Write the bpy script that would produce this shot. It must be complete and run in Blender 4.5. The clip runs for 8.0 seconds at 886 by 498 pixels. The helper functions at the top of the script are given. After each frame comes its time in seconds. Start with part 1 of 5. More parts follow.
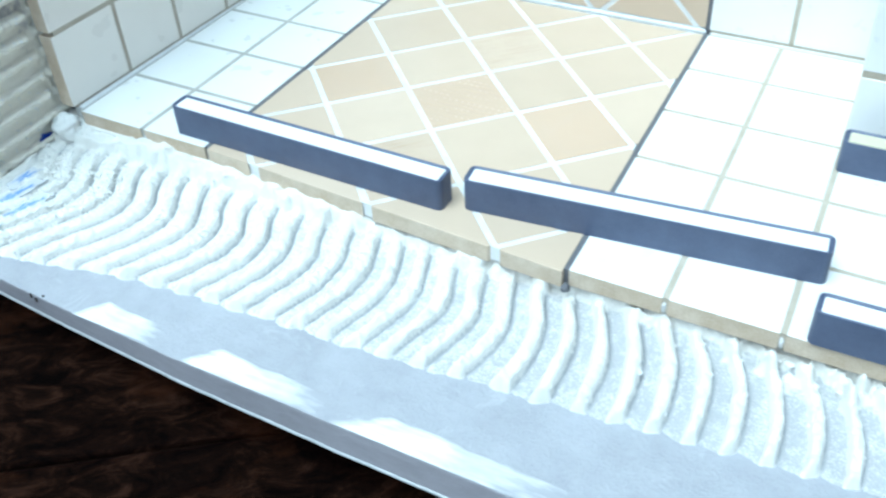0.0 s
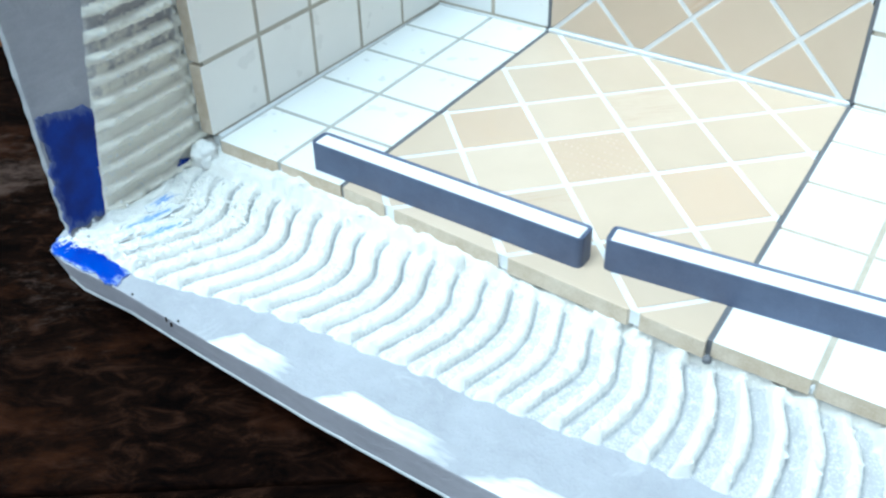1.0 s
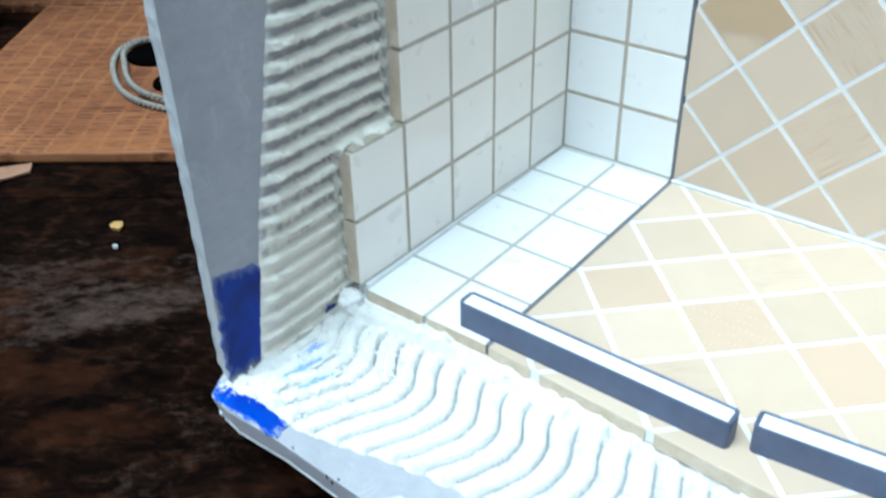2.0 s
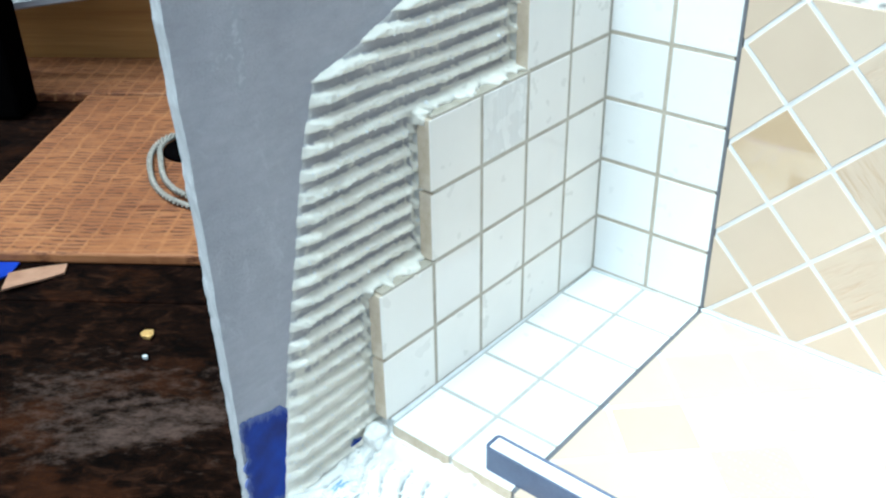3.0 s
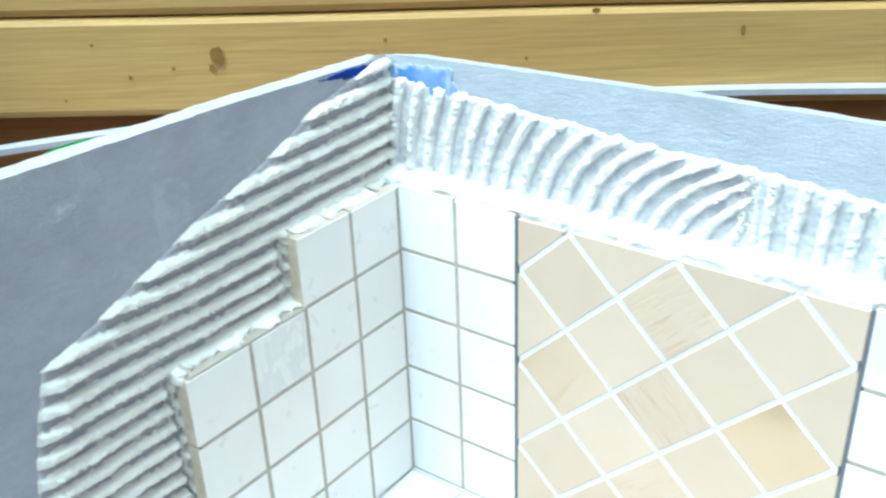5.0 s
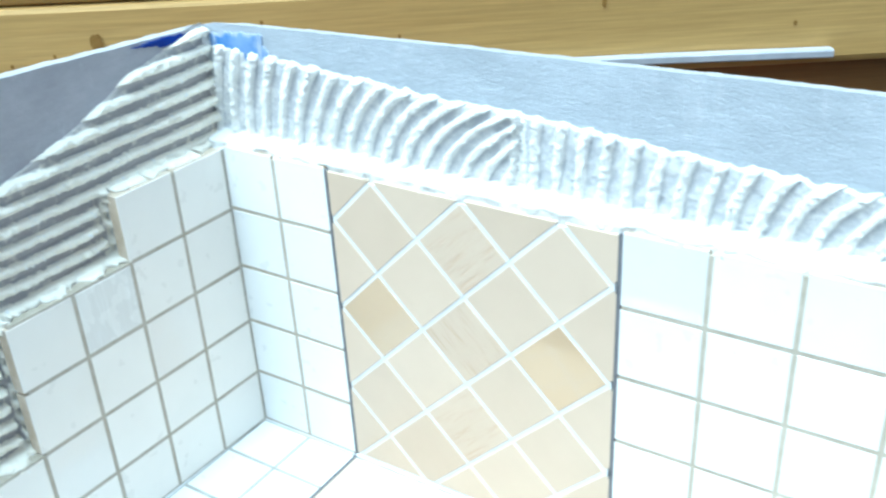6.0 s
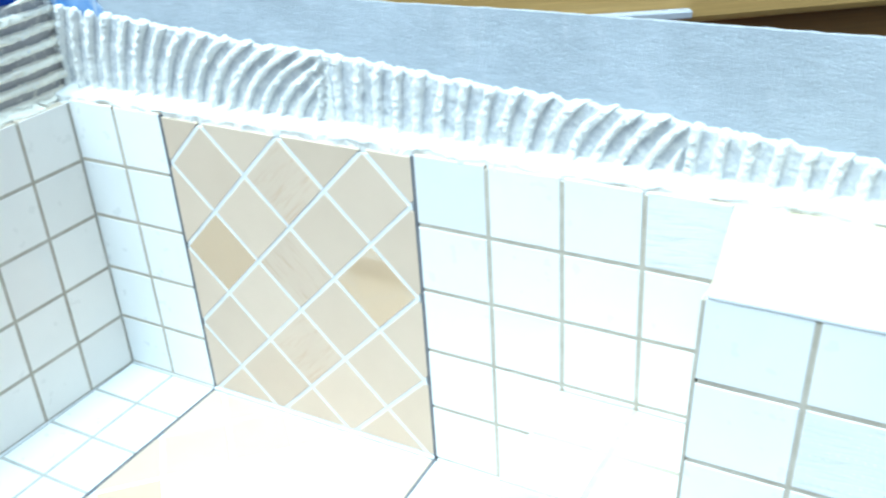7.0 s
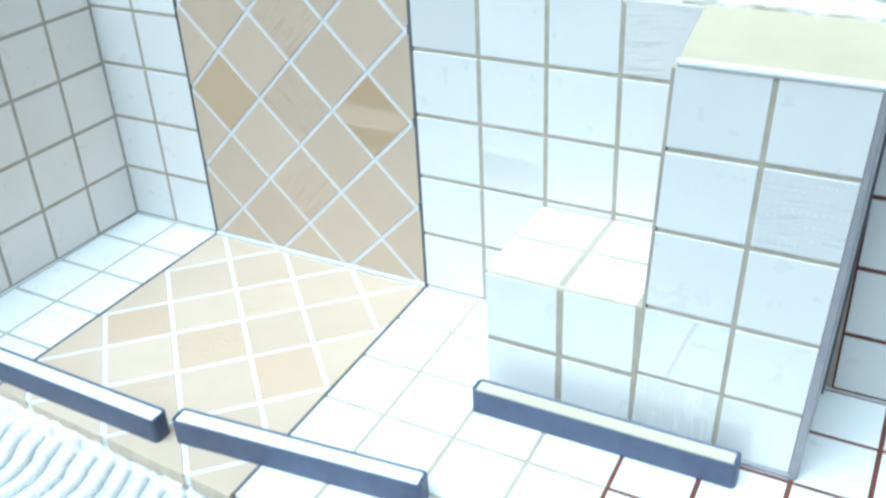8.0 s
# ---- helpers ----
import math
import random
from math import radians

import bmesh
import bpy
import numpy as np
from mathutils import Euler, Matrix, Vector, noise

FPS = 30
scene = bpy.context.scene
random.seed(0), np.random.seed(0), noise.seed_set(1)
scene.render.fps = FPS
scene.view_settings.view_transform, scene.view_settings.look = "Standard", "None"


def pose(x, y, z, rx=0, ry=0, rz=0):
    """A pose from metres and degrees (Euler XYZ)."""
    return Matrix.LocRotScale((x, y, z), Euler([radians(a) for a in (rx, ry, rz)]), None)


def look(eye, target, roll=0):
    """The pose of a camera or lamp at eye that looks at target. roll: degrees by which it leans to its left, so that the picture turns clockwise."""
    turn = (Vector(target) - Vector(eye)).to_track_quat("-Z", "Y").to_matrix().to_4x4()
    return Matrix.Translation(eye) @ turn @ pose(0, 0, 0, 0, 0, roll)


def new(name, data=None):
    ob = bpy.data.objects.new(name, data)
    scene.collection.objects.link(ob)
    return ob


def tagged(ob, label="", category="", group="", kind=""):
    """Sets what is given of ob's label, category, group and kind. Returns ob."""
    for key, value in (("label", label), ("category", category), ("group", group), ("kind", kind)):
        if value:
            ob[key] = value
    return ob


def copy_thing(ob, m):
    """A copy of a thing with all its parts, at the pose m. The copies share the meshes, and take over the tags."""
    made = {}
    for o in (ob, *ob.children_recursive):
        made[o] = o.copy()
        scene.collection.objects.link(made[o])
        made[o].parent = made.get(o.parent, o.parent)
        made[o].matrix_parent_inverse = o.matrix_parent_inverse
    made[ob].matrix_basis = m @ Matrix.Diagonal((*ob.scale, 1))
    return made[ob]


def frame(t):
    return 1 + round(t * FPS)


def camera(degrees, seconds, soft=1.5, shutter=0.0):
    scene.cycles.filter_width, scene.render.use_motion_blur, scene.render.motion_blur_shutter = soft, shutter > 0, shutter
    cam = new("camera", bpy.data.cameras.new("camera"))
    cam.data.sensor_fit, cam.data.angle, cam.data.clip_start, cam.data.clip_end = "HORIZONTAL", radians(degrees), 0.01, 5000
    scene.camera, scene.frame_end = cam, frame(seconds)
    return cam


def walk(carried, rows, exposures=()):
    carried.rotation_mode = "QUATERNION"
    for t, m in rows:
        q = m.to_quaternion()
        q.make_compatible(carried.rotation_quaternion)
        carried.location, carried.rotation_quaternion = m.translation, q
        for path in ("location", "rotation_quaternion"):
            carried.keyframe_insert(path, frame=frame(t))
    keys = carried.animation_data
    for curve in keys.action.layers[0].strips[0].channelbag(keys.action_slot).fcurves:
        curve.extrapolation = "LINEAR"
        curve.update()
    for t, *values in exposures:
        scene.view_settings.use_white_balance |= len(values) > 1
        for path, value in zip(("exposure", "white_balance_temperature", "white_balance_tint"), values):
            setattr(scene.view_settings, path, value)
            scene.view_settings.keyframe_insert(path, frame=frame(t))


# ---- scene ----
cam = camera(49.6, 8.0, soft=2.25, shutter=0.3)
PATH = [
    (0, (0.223, -0.289, 0.15), (-0.552, 1.038, -1.13), -3.4),
    (0.3, (0.217, -0.291, 0.149), (-0.608, 1.028, -1.108), -2.6),
    (0.5, (0.213, -0.292, 0.148), (-0.637, 1.027, -1.093), -2.0),
    (0.8, (0.208, -0.294, 0.15), (-0.691, 1.014, -1.067), -1.8),
    (1, (0.205, -0.295, 0.152), (-0.707, 1.008, -1.061), -1.7),
    (1.3, (0.198, -0.299, 0.162), (-0.731, 1.002, -1.04), -1.4),
    (1.5, (0.194, -0.301, 0.168), (-0.775, 1.0, -1.002), -1.2),
    (1.8, (0.184, -0.304, 0.179), (-0.832, 0.995, -0.952), -1.3),
    (2, (0.178, -0.306, 0.186), (-0.85, 0.997, -0.93), -1.3),
    (2.2, (0.173, -0.303, 0.198), (-0.876, 1.007, -0.89), -1.4),
    (3.3, (0.169, -0.293, 0.213), (-0.951, 1.02, -0.797), -0.9),
    (3.5, (0.17, -0.291, 0.217), (-0.958, 1.027, -0.779), -0.8),
    (4, (0.165, -0.275, 0.232), (-0.961, 1.072, -0.726), -0.8),
    (4.2, (0.168, -0.265, 0.24), (-0.962, 1.094, -0.696), -1.1),
    (4.5, (0.172, -0.25, 0.251), (-0.94, 1.141, -0.658), -1.5),
    (4.7, (0.181, -0.241, 0.256), (-0.912, 1.168, -0.65), -1.8),
    (5.8, (0.241, -0.234, 0.251), (-0.769, 1.232, -0.659), -2.9),
    (6, (0.253, -0.233, 0.25), (-0.737, 1.242, -0.668), -3.1),
    (6.2, (0.266, -0.233, 0.249), (-0.701, 1.252, -0.675), -3.3),
    (6.5, (0.286, -0.234, 0.247), (-0.66, 1.265, -0.678), -3.6),
    (6.8, (0.301, -0.239, 0.244), (-0.63, 1.257, -0.702), -3.7),
    (7, (0.311, -0.242, 0.242), (-0.587, 1.278, -0.696), -3.8),
    (7.3, (0.317, -0.25, 0.237), (-0.547, 1.295, -0.694), -3.7),
    (7.5, (0.321, -0.255, 0.233), (-0.547, 1.275, -0.72), -3.6),
    (7.7, (0.324, -0.266, 0.224), (-0.535, 1.246, -0.764), -3.4),
    (8, (0.329, -0.282, 0.21), (-0.529, 1.215, -0.801), -3.0),
]
EXPOSURES = [
    (0.0, 0.47, 4710, -13.5),
    (1.0, 0.50, 4770, -12.5),
    (2.0, 0.59, 4820, -11.5),
    (3.3, 1.10, 4930, -12.5),
    (3.9, 1.14, 4930, -12.5),
    (4.5, 1.15, 4890, -13),
    (5.8, 1.07, 4690, -14),
    (6.5, 1.05, 4670, -14),
    (7.2, 0.84, 4700, -13.5),
    (8.0, 0.51, 4770, -11),
]
walk(cam, [(t, look(eye, target, roll)) for t, eye, target, roll in PATH], EXPOSURES)

# ---- world, sky light ----
world = bpy.data.worlds.new("overcast_sky")
scene.world = world
world.use_nodes = True
wn, wl = world.node_tree.nodes, world.node_tree.links
sky = wn.new("ShaderNodeTexSky")
sky.sky_type = "NISHITA"
sky.sun_disc = False
sky.sun_elevation = radians(66)
sky.sun_rotation = radians(205)
sky.air_density, sky.dust_density, sky.ozone_density = 0.25, 9.0, 0.0
wl.new(sky.outputs[0], wn["Background"].inputs[0])
wn["Background"].inputs[1].default_value = 0.15

sun_data = bpy.data.lights.new("sun", "SUN")
sun_data.energy, sun_data.angle, sun_data.color = 0.62, radians(20), (0.83, 0.94, 1.0)
sun = new("sun", sun_data)
sun.matrix_world = look((0.06, -0.18, 1.10), (0, 0, 0))


# ---- materials ----
def mat(name, color, rough=0.6, spec=0.5):
    m = bpy.data.materials.new(name)
    m.use_nodes = True
    b = m.node_tree.nodes["Principled BSDF"]
    b.inputs["Base Color"].default_value = (*color, 1)
    b.inputs["Roughness"].default_value = rough
    b.inputs["Specular IOR Level"].default_value = spec
    return m, m.node_tree.nodes, m.node_tree.links, b


def coords(n, l, scale=(1, 1, 1), turn=(0, 0, 0), space="Object"):
    tc, mp = n.new("ShaderNodeTexCoord"), n.new("ShaderNodeMapping")
    mp.inputs["Scale"].default_value = scale
    mp.inputs["Rotation"].default_value = [radians(a) for a in turn]
    l.new(tc.outputs[space], mp.inputs[0])
    return mp.outputs[0]


def noise_tex(n, l, vec, scale, detail=4.0, rough=0.55, distort=0.0):
    t = n.new("ShaderNodeTexNoise")
    t.inputs["Scale"].default_value, t.inputs["Detail"].default_value = scale, detail
    t.inputs["Roughness"].default_value, t.inputs["Distortion"].default_value = rough, distort
    l.new(vec, t.inputs["Vector"])
    return t.outputs["Fac"]


def ramp(n, l, fac, stops):
    r = n.new("ShaderNodeValToRGB")
    e = r.color_ramp.elements
    while len(e) < len(stops):
        e.new(0.5)
    for el, (p, c) in zip(e, stops):
        el.position, el.color = p, (*c, 1)
    l.new(fac, r.inputs[0])
    return r.outputs[0]


def mix(n, l, fac, a, b, kind="MIX"):
    x = n.new("ShaderNodeMix")
    x.data_type, x.blend_type = "RGBA", kind
    for k, v in ((0, fac), (6, a), (7, b)):
        if hasattr(v, "links"):
            l.new(v, x.inputs[k])
        elif k == 0:
            x.inputs[0].default_value = v
        else:
            x.inputs[k].default_value = (*v, 1)
    return x.outputs[2]


def maths(n, l, op, a, b=0.0):
    x = n.new("ShaderNodeMath")
    x.operation = op
    for k, v in ((0, a), (1, b)):
        if hasattr(v, "links"):
            l.new(v, x.inputs[k])
        else:
            x.inputs[k].default_value = v
    return x.outputs[0]


def bump(n, l, b, height, strength, dist):
    x = n.new("ShaderNodeBump")
    x.inputs["Strength"].default_value, x.inputs["Distance"].default_value = strength, dist
    l.new(height, x.inputs["Height"])
    l.new(x.outputs[0], b.inputs["Normal"])


def turned(n, l, turn, scale):
    """Object coordinates, first turned, then stretched."""
    tc, spin, stretch = n.new("ShaderNodeTexCoord"), n.new("ShaderNodeMapping"), n.new("ShaderNodeMapping")
    spin.inputs["Rotation"].default_value = [radians(a) for a in turn]
    stretch.inputs["Scale"].default_value = scale
    l.new(tc.outputs["Object"], spin.inputs[0])
    l.new(spin.outputs[0], stretch.inputs[0])
    return stretch.outputs[0]


def glaze(name, light, dark, streaks=None, dots=None, satin=0.24, polished=0.0, waves=0.03, ior=1.5):
    """Glazed ceramic: a cloudy tint that differs from tile to tile. Some tiles are polished like a mirror, the others satin.
    streaks: (turn, colour, amount) of a brushed grain; dots: (turn, colour) of printed rows of dots."""
    m, n, l, b = mat(name, light, satin, 0.5)
    b.inputs["IOR"].default_value = ior
    tile_info = n.new("ShaderNodeObjectInfo")
    info = tile_info.outputs["Random"]

    def placed(vec):
        add = n.new("ShaderNodeVectorMath")
        l.new(vec, add.inputs[0])
        l.new(tile_info.outputs["Location"], add.inputs[1])
        return add.outputs[0]
    v = placed(coords(n, l))
    cloud = noise_tex(n, l, v, 55, 3)
    tint = maths(n, l, "ADD", maths(n, l, "MULTIPLY", cloud, 0.55), maths(n, l, "MULTIPLY", info, 0.5))
    base = ramp(n, l, tint, [(0.2, light), (0.9, dark)])
    smudge = noise_tex(n, l, v, 45, 6, 0.65, 0.6)
    base = mix(n, l, ramp(n, l, smudge, [(0.56, (0, 0, 0)), (0.76, (0.12, 0.12, 0.12))]), base, (dark[0] * 0.88, dark[1] * 0.87, dark[2] * 0.84))
    relief = noise_tex(n, l, v, 130, 2)
    if streaks:
        turn, color, amount = streaks
        grain = noise_tex(n, l, turned(n, l, turn, (0.07, 1.0, 1.0)), 900, 4, 0.62, 0.4)
        zone = noise_tex(n, l, turned(n, l, turn, (0.5, 1.0, 1.0)), 160, 3, 0.5)
        lines = maths(n, l, "MULTIPLY", ramp(n, l, grain, [(0.46, (0, 0, 0)), (0.62, (1, 1, 1))]), ramp(n, l, zone, [(0.35, (0.15, 0.15, 0.15)), (0.6, (1, 1, 1))]))
        base = mix(n, l, maths(n, l, "MULTIPLY", lines, amount), base, color)
        relief = maths(n, l, "ADD", relief, maths(n, l, "MULTIPLY", lines, -0.5))
    if dots:
        turn, color = dots
        rows = n.new("ShaderNodeTexBrick")
        rows.offset = 0.0
        for key, value in (("Scale", 1.0), ("Brick Width", 0.0020), ("Row Height", 0.0020), ("Mortar Size", 0.00115), ("Mortar Smooth", 0.5)):
            rows.inputs[key].default_value = value
        l.new(turned(n, l, turn, (1, 1, 1)), rows.inputs["Vector"])
        some = noise_tex(n, l, turned(n, l, turn, (0.22, 1, 1)), 420, 2, 0.5)
        dot = maths(n, l, "MULTIPLY", maths(n, l, "SUBTRACT", 1.0, rows.outputs["Fac"]), ramp(n, l, some, [(0.47, (0, 0, 0)), (0.56, (1, 1, 1))]))
        base = mix(n, l, maths(n, l, "MULTIPLY", dot, 0.8), base, color)
        relief = maths(n, l, "ADD", relief, maths(n, l, "MULTIPLY", dot, 0.6))
    l.new(base, b.inputs["Base Color"])
    mirror = maths(n, l, "LESS_THAN", maths(n, l, "FRACT", maths(n, l, "MULTIPLY", info, 7.31)), polished)
    gloss = maths(n, l, "ADD", maths(n, l, "MULTIPLY", noise_tex(n, l, v, 120, 2), 0.10), satin - 0.05)
    l.new(maths(n, l, "ADD", 0.05, maths(n, l, "MULTIPLY", maths(n, l, "SUBTRACT", 1.0, mirror), gloss)), b.inputs["Roughness"])
    bump(n, l, b, relief, waves, 0.0012)
    return m


def grainy(name, low, high, scale, rough=0.85, relief=0.0004, fine=2500, spec=0.3):
    """Matt mineral surface: blotches and a fine grain."""
    m, n, l, b = mat(name, low, rough, spec)
    v = coords(n, l)
    f = maths(n, l, "ADD", maths(n, l, "MULTIPLY", noise_tex(n, l, v, scale, 5), 0.65), maths(n, l, "MULTIPLY", noise_tex(n, l, v, fine, 3), 0.35))
    l.new(ramp(n, l, f, [(0.3, low), (0.7, high)]), b.inputs["Base Color"])
    bump(n, l, b, noise_tex(n, l, v, fine, 4), 0.6, relief)
    return m


def timber(name, stops, along=0.06, scale=60, turn=0.0, rough=0.6, relief=0.0006, spec=0.4):
    """Wood with its grain along the object's x axis, turned by an angle."""
    m, n, l, b = mat(name, stops[0][1], rough, spec)
    v = coords(n, l, (along, 1, 1), (0, 0, turn))
    g = noise_tex(n, l, v, scale, 8, 0.65, 0.6)
    c = ramp(n, l, g, stops)
    fine = noise_tex(n, l, v, scale * 9, 4, 0.7)
    c = mix(n, l, 0.35, c, ramp(n, l, fine, [(0.3, (0.25, 0.25, 0.25)), (0.7, (1, 1, 1))]), "MULTIPLY")
    l.new(c, b.inputs["Base Color"])
    l.new(maths(n, l, "ADD", maths(n, l, "MULTIPLY", g, 0.35), rough - 0.18), b.inputs["Roughness"])
    bump(n, l, b, maths(n, l, "ADD", g, maths(n, l, "MULTIPLY", fine, 0.5)), 0.8, relief)
    return m


WHITE_GLAZE = glaze("white_glaze", (0.825, 0.825, 0.805), (0.745, 0.745, 0.73))
CREAM_GLAZE = glaze("cream_white_glaze", (0.87, 0.83, 0.765), (0.80, 0.76, 0.695))
STREAKED_GLAZE = glaze("streaked_white_glaze", (0.80, 0.795, 0.77), (0.74, 0.735, 0.715), ((0, 6, 0), (0.52, 0.525, 0.52), 0.55), None, 0.3, 0.0, 0.25)
DOTTED_GLAZE = glaze("dotted_white_glaze", (0.76, 0.76, 0.74), (0.70, 0.70, 0.685), ((0, 4, 0), (0.56, 0.57, 0.57), 0.45), ((90, 0, 0), (0.90, 0.91, 0.91)), 0.3, 0.0, 0.25)
POLISHED_WHITE = glaze("polished_white_glaze", (0.765, 0.765, 0.745), (0.72, 0.72, 0.705), None, None, 0.1, 1.0, 0.012, 1.95)
POLISHED_CREAM = glaze("polished_cream_glaze", (0.845, 0.805, 0.745), (0.80, 0.76, 0.70), None, None, 0.1, 1.0, 0.012, 1.75)
DRIPPED_CREAM = glaze("cream_glaze_with_drips", (0.81, 0.785, 0.735), (0.76, 0.735, 0.69), ((0, 90, 0), (0.90, 0.89, 0.86), 0.4), None, 0.22, 0.0, 0.05)
DRIPPED_GLAZE = glaze("white_glaze_with_drips", (0.79, 0.785, 0.76), (0.74, 0.735, 0.715), ((0, 90, 0), (0.90, 0.90, 0.88), 0.55), None, 0.22, 0.0, 0.05)
BEIGE = (0.60, 0.494, 0.376), (0.52, 0.420, 0.31)
BEIGE_GLAZE = glaze("beige_glaze", *BEIGE, None, None, 0.30, 0.0)
POLISHED_BEIGE = glaze("polished_brown_glaze", (0.535, 0.405, 0.255), (0.50, 0.375, 0.235), None, None, 0.1, 1.0, 0.012, 2.0)
POLISHED_FLOOR = glaze("polished_tan_glaze", (0.575, 0.445, 0.325), (0.54, 0.415, 0.295), None, None, 0.1, 1.0, 0.012, 1.7)
RISING = glaze("beige_glaze_rising_grain", *BEIGE, ((0, 45, 0), (0.50, 0.36, 0.24), 0.6), None, 0.30, 0.0, 0.3)
FALLING = glaze("beige_glaze_falling_grain", *BEIGE, ((0, -45, 0), (0.46, 0.33, 0.21), 0.6), None, 0.30, 0.0, 0.3)
FLOOR_GRAIN = glaze("beige_glaze_floor_grain", *BEIGE, ((0, 0, -45), (0.48, 0.34, 0.22), 0.55), None, 0.30, 0.0, 0.3)
DOTTED_BEIGE = glaze("beige_glaze_dotted", (0.60, 0.47, 0.345), (0.54, 0.42, 0.30), ((0, 0, 0), (0.52, 0.37, 0.25), 0.3), ((0, 0, 0), (0.80, 0.70, 0.62)), 0.35, 0.0, 0.3)
# tiles of the beige panels that stand out: centre along the two axes, glaze
WALL_SPECIAL = ((0.067, 0.071, POLISHED_BEIGE), (0.139, 0.073, POLISHED_BEIGE), (0.104, 0.109, RISING), (0.104, 0.074, FALLING), (0.104, 0.038, RISING))
FLOOR_SPECIAL = ((0.068, -0.070, POLISHED_FLOOR), (0.140, -0.073, POLISHED_FLOOR), (0.104, -0.071, DOTTED_BEIGE), (0.104, -0.037, FLOOR_GRAIN), (0.101, -0.103, FLOOR_GRAIN))
BISCUIT = grainy("ochre_biscuit", (0.43, 0.345, 0.235), (0.68, 0.60, 0.49), 130, 0.8, 0.0003)
PALE_BISCUIT = grainy("pale_yellow_render", (0.49, 0.435, 0.305), (0.57, 0.51, 0.37), 60, 0.85, 0.0004)
GROUT_SAND = grainy("sand_grey_grout", (0.37, 0.325, 0.25), (0.53, 0.485, 0.40), 180, 0.9)
GROUT_PALE = grainy("pale_grey_grout", (0.36, 0.355, 0.32), (0.50, 0.49, 0.445), 180, 0.9)
GROUT_WHITE = grainy("white_grout", (0.66, 0.67, 0.67), (0.78, 0.79, 0.79), 180, 0.85)
GROUT_RED = grainy("red_brown_grout", (0.10, 0.035, 0.025), (0.19, 0.075, 0.05), 180, 0.85)
SILICONE = grainy("dark_grey_silicone", (0.11, 0.112, 0.125), (0.17, 0.172, 0.185), 90, 0.45)
CREAM_GROUT = grainy("cream_grout", (0.62, 0.58, 0.44), (0.76, 0.72, 0.58), 180, 0.85)
ADHESIVE = grainy("white_tile_adhesive", (0.76, 0.75, 0.715), (0.87, 0.86, 0.83), 160, 0.92, 0.0005, 1500)


def thin_adhesive(name, under, grit, low, high):
    """Combed adhesive: where the film is scraped thin the grey board shows through it."""
    m, n, l, b = mat(name, (0.7, 0.7, 0.67), 0.92, 0.3)
    v = coords(n, l)
    f = maths(n, l, "ADD", maths(n, l, "MULTIPLY", noise_tex(n, l, v, 160, 5), 0.65), maths(n, l, "MULTIPLY", noise_tex(n, l, v, 1500, 3), 0.35))
    body = ramp(n, l, f, [(0.3, low), (0.7, high)])
    film = n.new("ShaderNodeAttribute")
    film.attribute_name = "film"
    speck = noise_tex(n, l, v, 1900, 4, 0.7)
    cover = maths(n, l, "ADD", film.outputs["Fac"], maths(n, l, "MULTIPLY", maths(n, l, "SUBTRACT", speck, 0.5), grit))
    l.new(mix(n, l, ramp(n, l, cover, [(0.25, (0, 0, 0)), (0.75, (1, 1, 1))]), under, body), b.inputs["Base Color"])
    bump(n, l, b, noise_tex(n, l, v, 1900, 4, 0.7), 0.8, 0.0006)
    return m


COMBED_FLOOR = thin_adhesive("combed_floor_adhesive", (0.450, 0.455, 0.468), 1.5, (0.76, 0.745, 0.70), (0.86, 0.85, 0.81))
COMBED_LEFT = thin_adhesive("combed_side_adhesive", (0.47, 0.45, 0.445), 0.5, (0.86, 0.81, 0.69), (0.92, 0.88, 0.775))
COMBED_BACK = thin_adhesive("combed_back_adhesive", (0.53, 0.54, 0.56), 1.0, (0.76, 0.75, 0.715), (0.86, 0.85, 0.82))
GYPSUM = grainy("white_gypsum", (0.50, 0.52, 0.53), (0.66, 0.68, 0.69), 200, 0.95, 0.0006, 1200)
def feathered_filler(name, under):
    """White filler drawn out thin over the grey paper."""
    m, n, l, b = mat(name, (0.8, 0.81, 0.81), 0.8, 0.3)
    film = n.new("ShaderNodeAttribute")
    film.attribute_name = "film"
    streak = noise_tex(n, l, coords(n, l, (0.2, 1, 1)), 500, 5, 0.6)
    cover = maths(n, l, "ADD", film.outputs["Fac"], maths(n, l, "MULTIPLY", maths(n, l, "SUBTRACT", streak, 0.5), 1.0))
    l.new(mix(n, l, ramp(n, l, cover, [(0.15, (0, 0, 0)), (0.8, (1, 1, 1))]), under, (0.78, 0.79, 0.79)), b.inputs["Base Color"])
    return m


SMEARED = feathered_filler("feathered_filler", (0.365, 0.37, 0.40))
DUST = feathered_filler("rubbed_dust", (0.39, 0.385, 0.41))
FILLER = grainy("white_filler", (0.78, 0.79, 0.79), (0.87, 0.88, 0.88), 60, 0.8, 0.0003)
BLUE_STRIP = grainy("blue_plastic_strip", (0.004, 0.018, 0.20), (0.010, 0.035, 0.30), 80, 0.4, 0.0001)
SPLINTER = grainy("pale_splinter", (0.20, 0.105, 0.062), (0.34, 0.20, 0.13), 150, 0.8)
CHIP_GOLD = grainy("yellow_chip", (0.22, 0.12, 0.03), (0.62, 0.42, 0.15), 150, 0.6)
ROPE = grainy("grey_white_cord", (0.13, 0.12, 0.10), (0.34, 0.32, 0.285), 700, 0.9, 0.0006)
BLACK = grainy("black_rubber", (0.0008, 0.0007, 0.0008), (0.002, 0.0018, 0.002), 60, 1.0, 0.0004, 2500, 0.0)
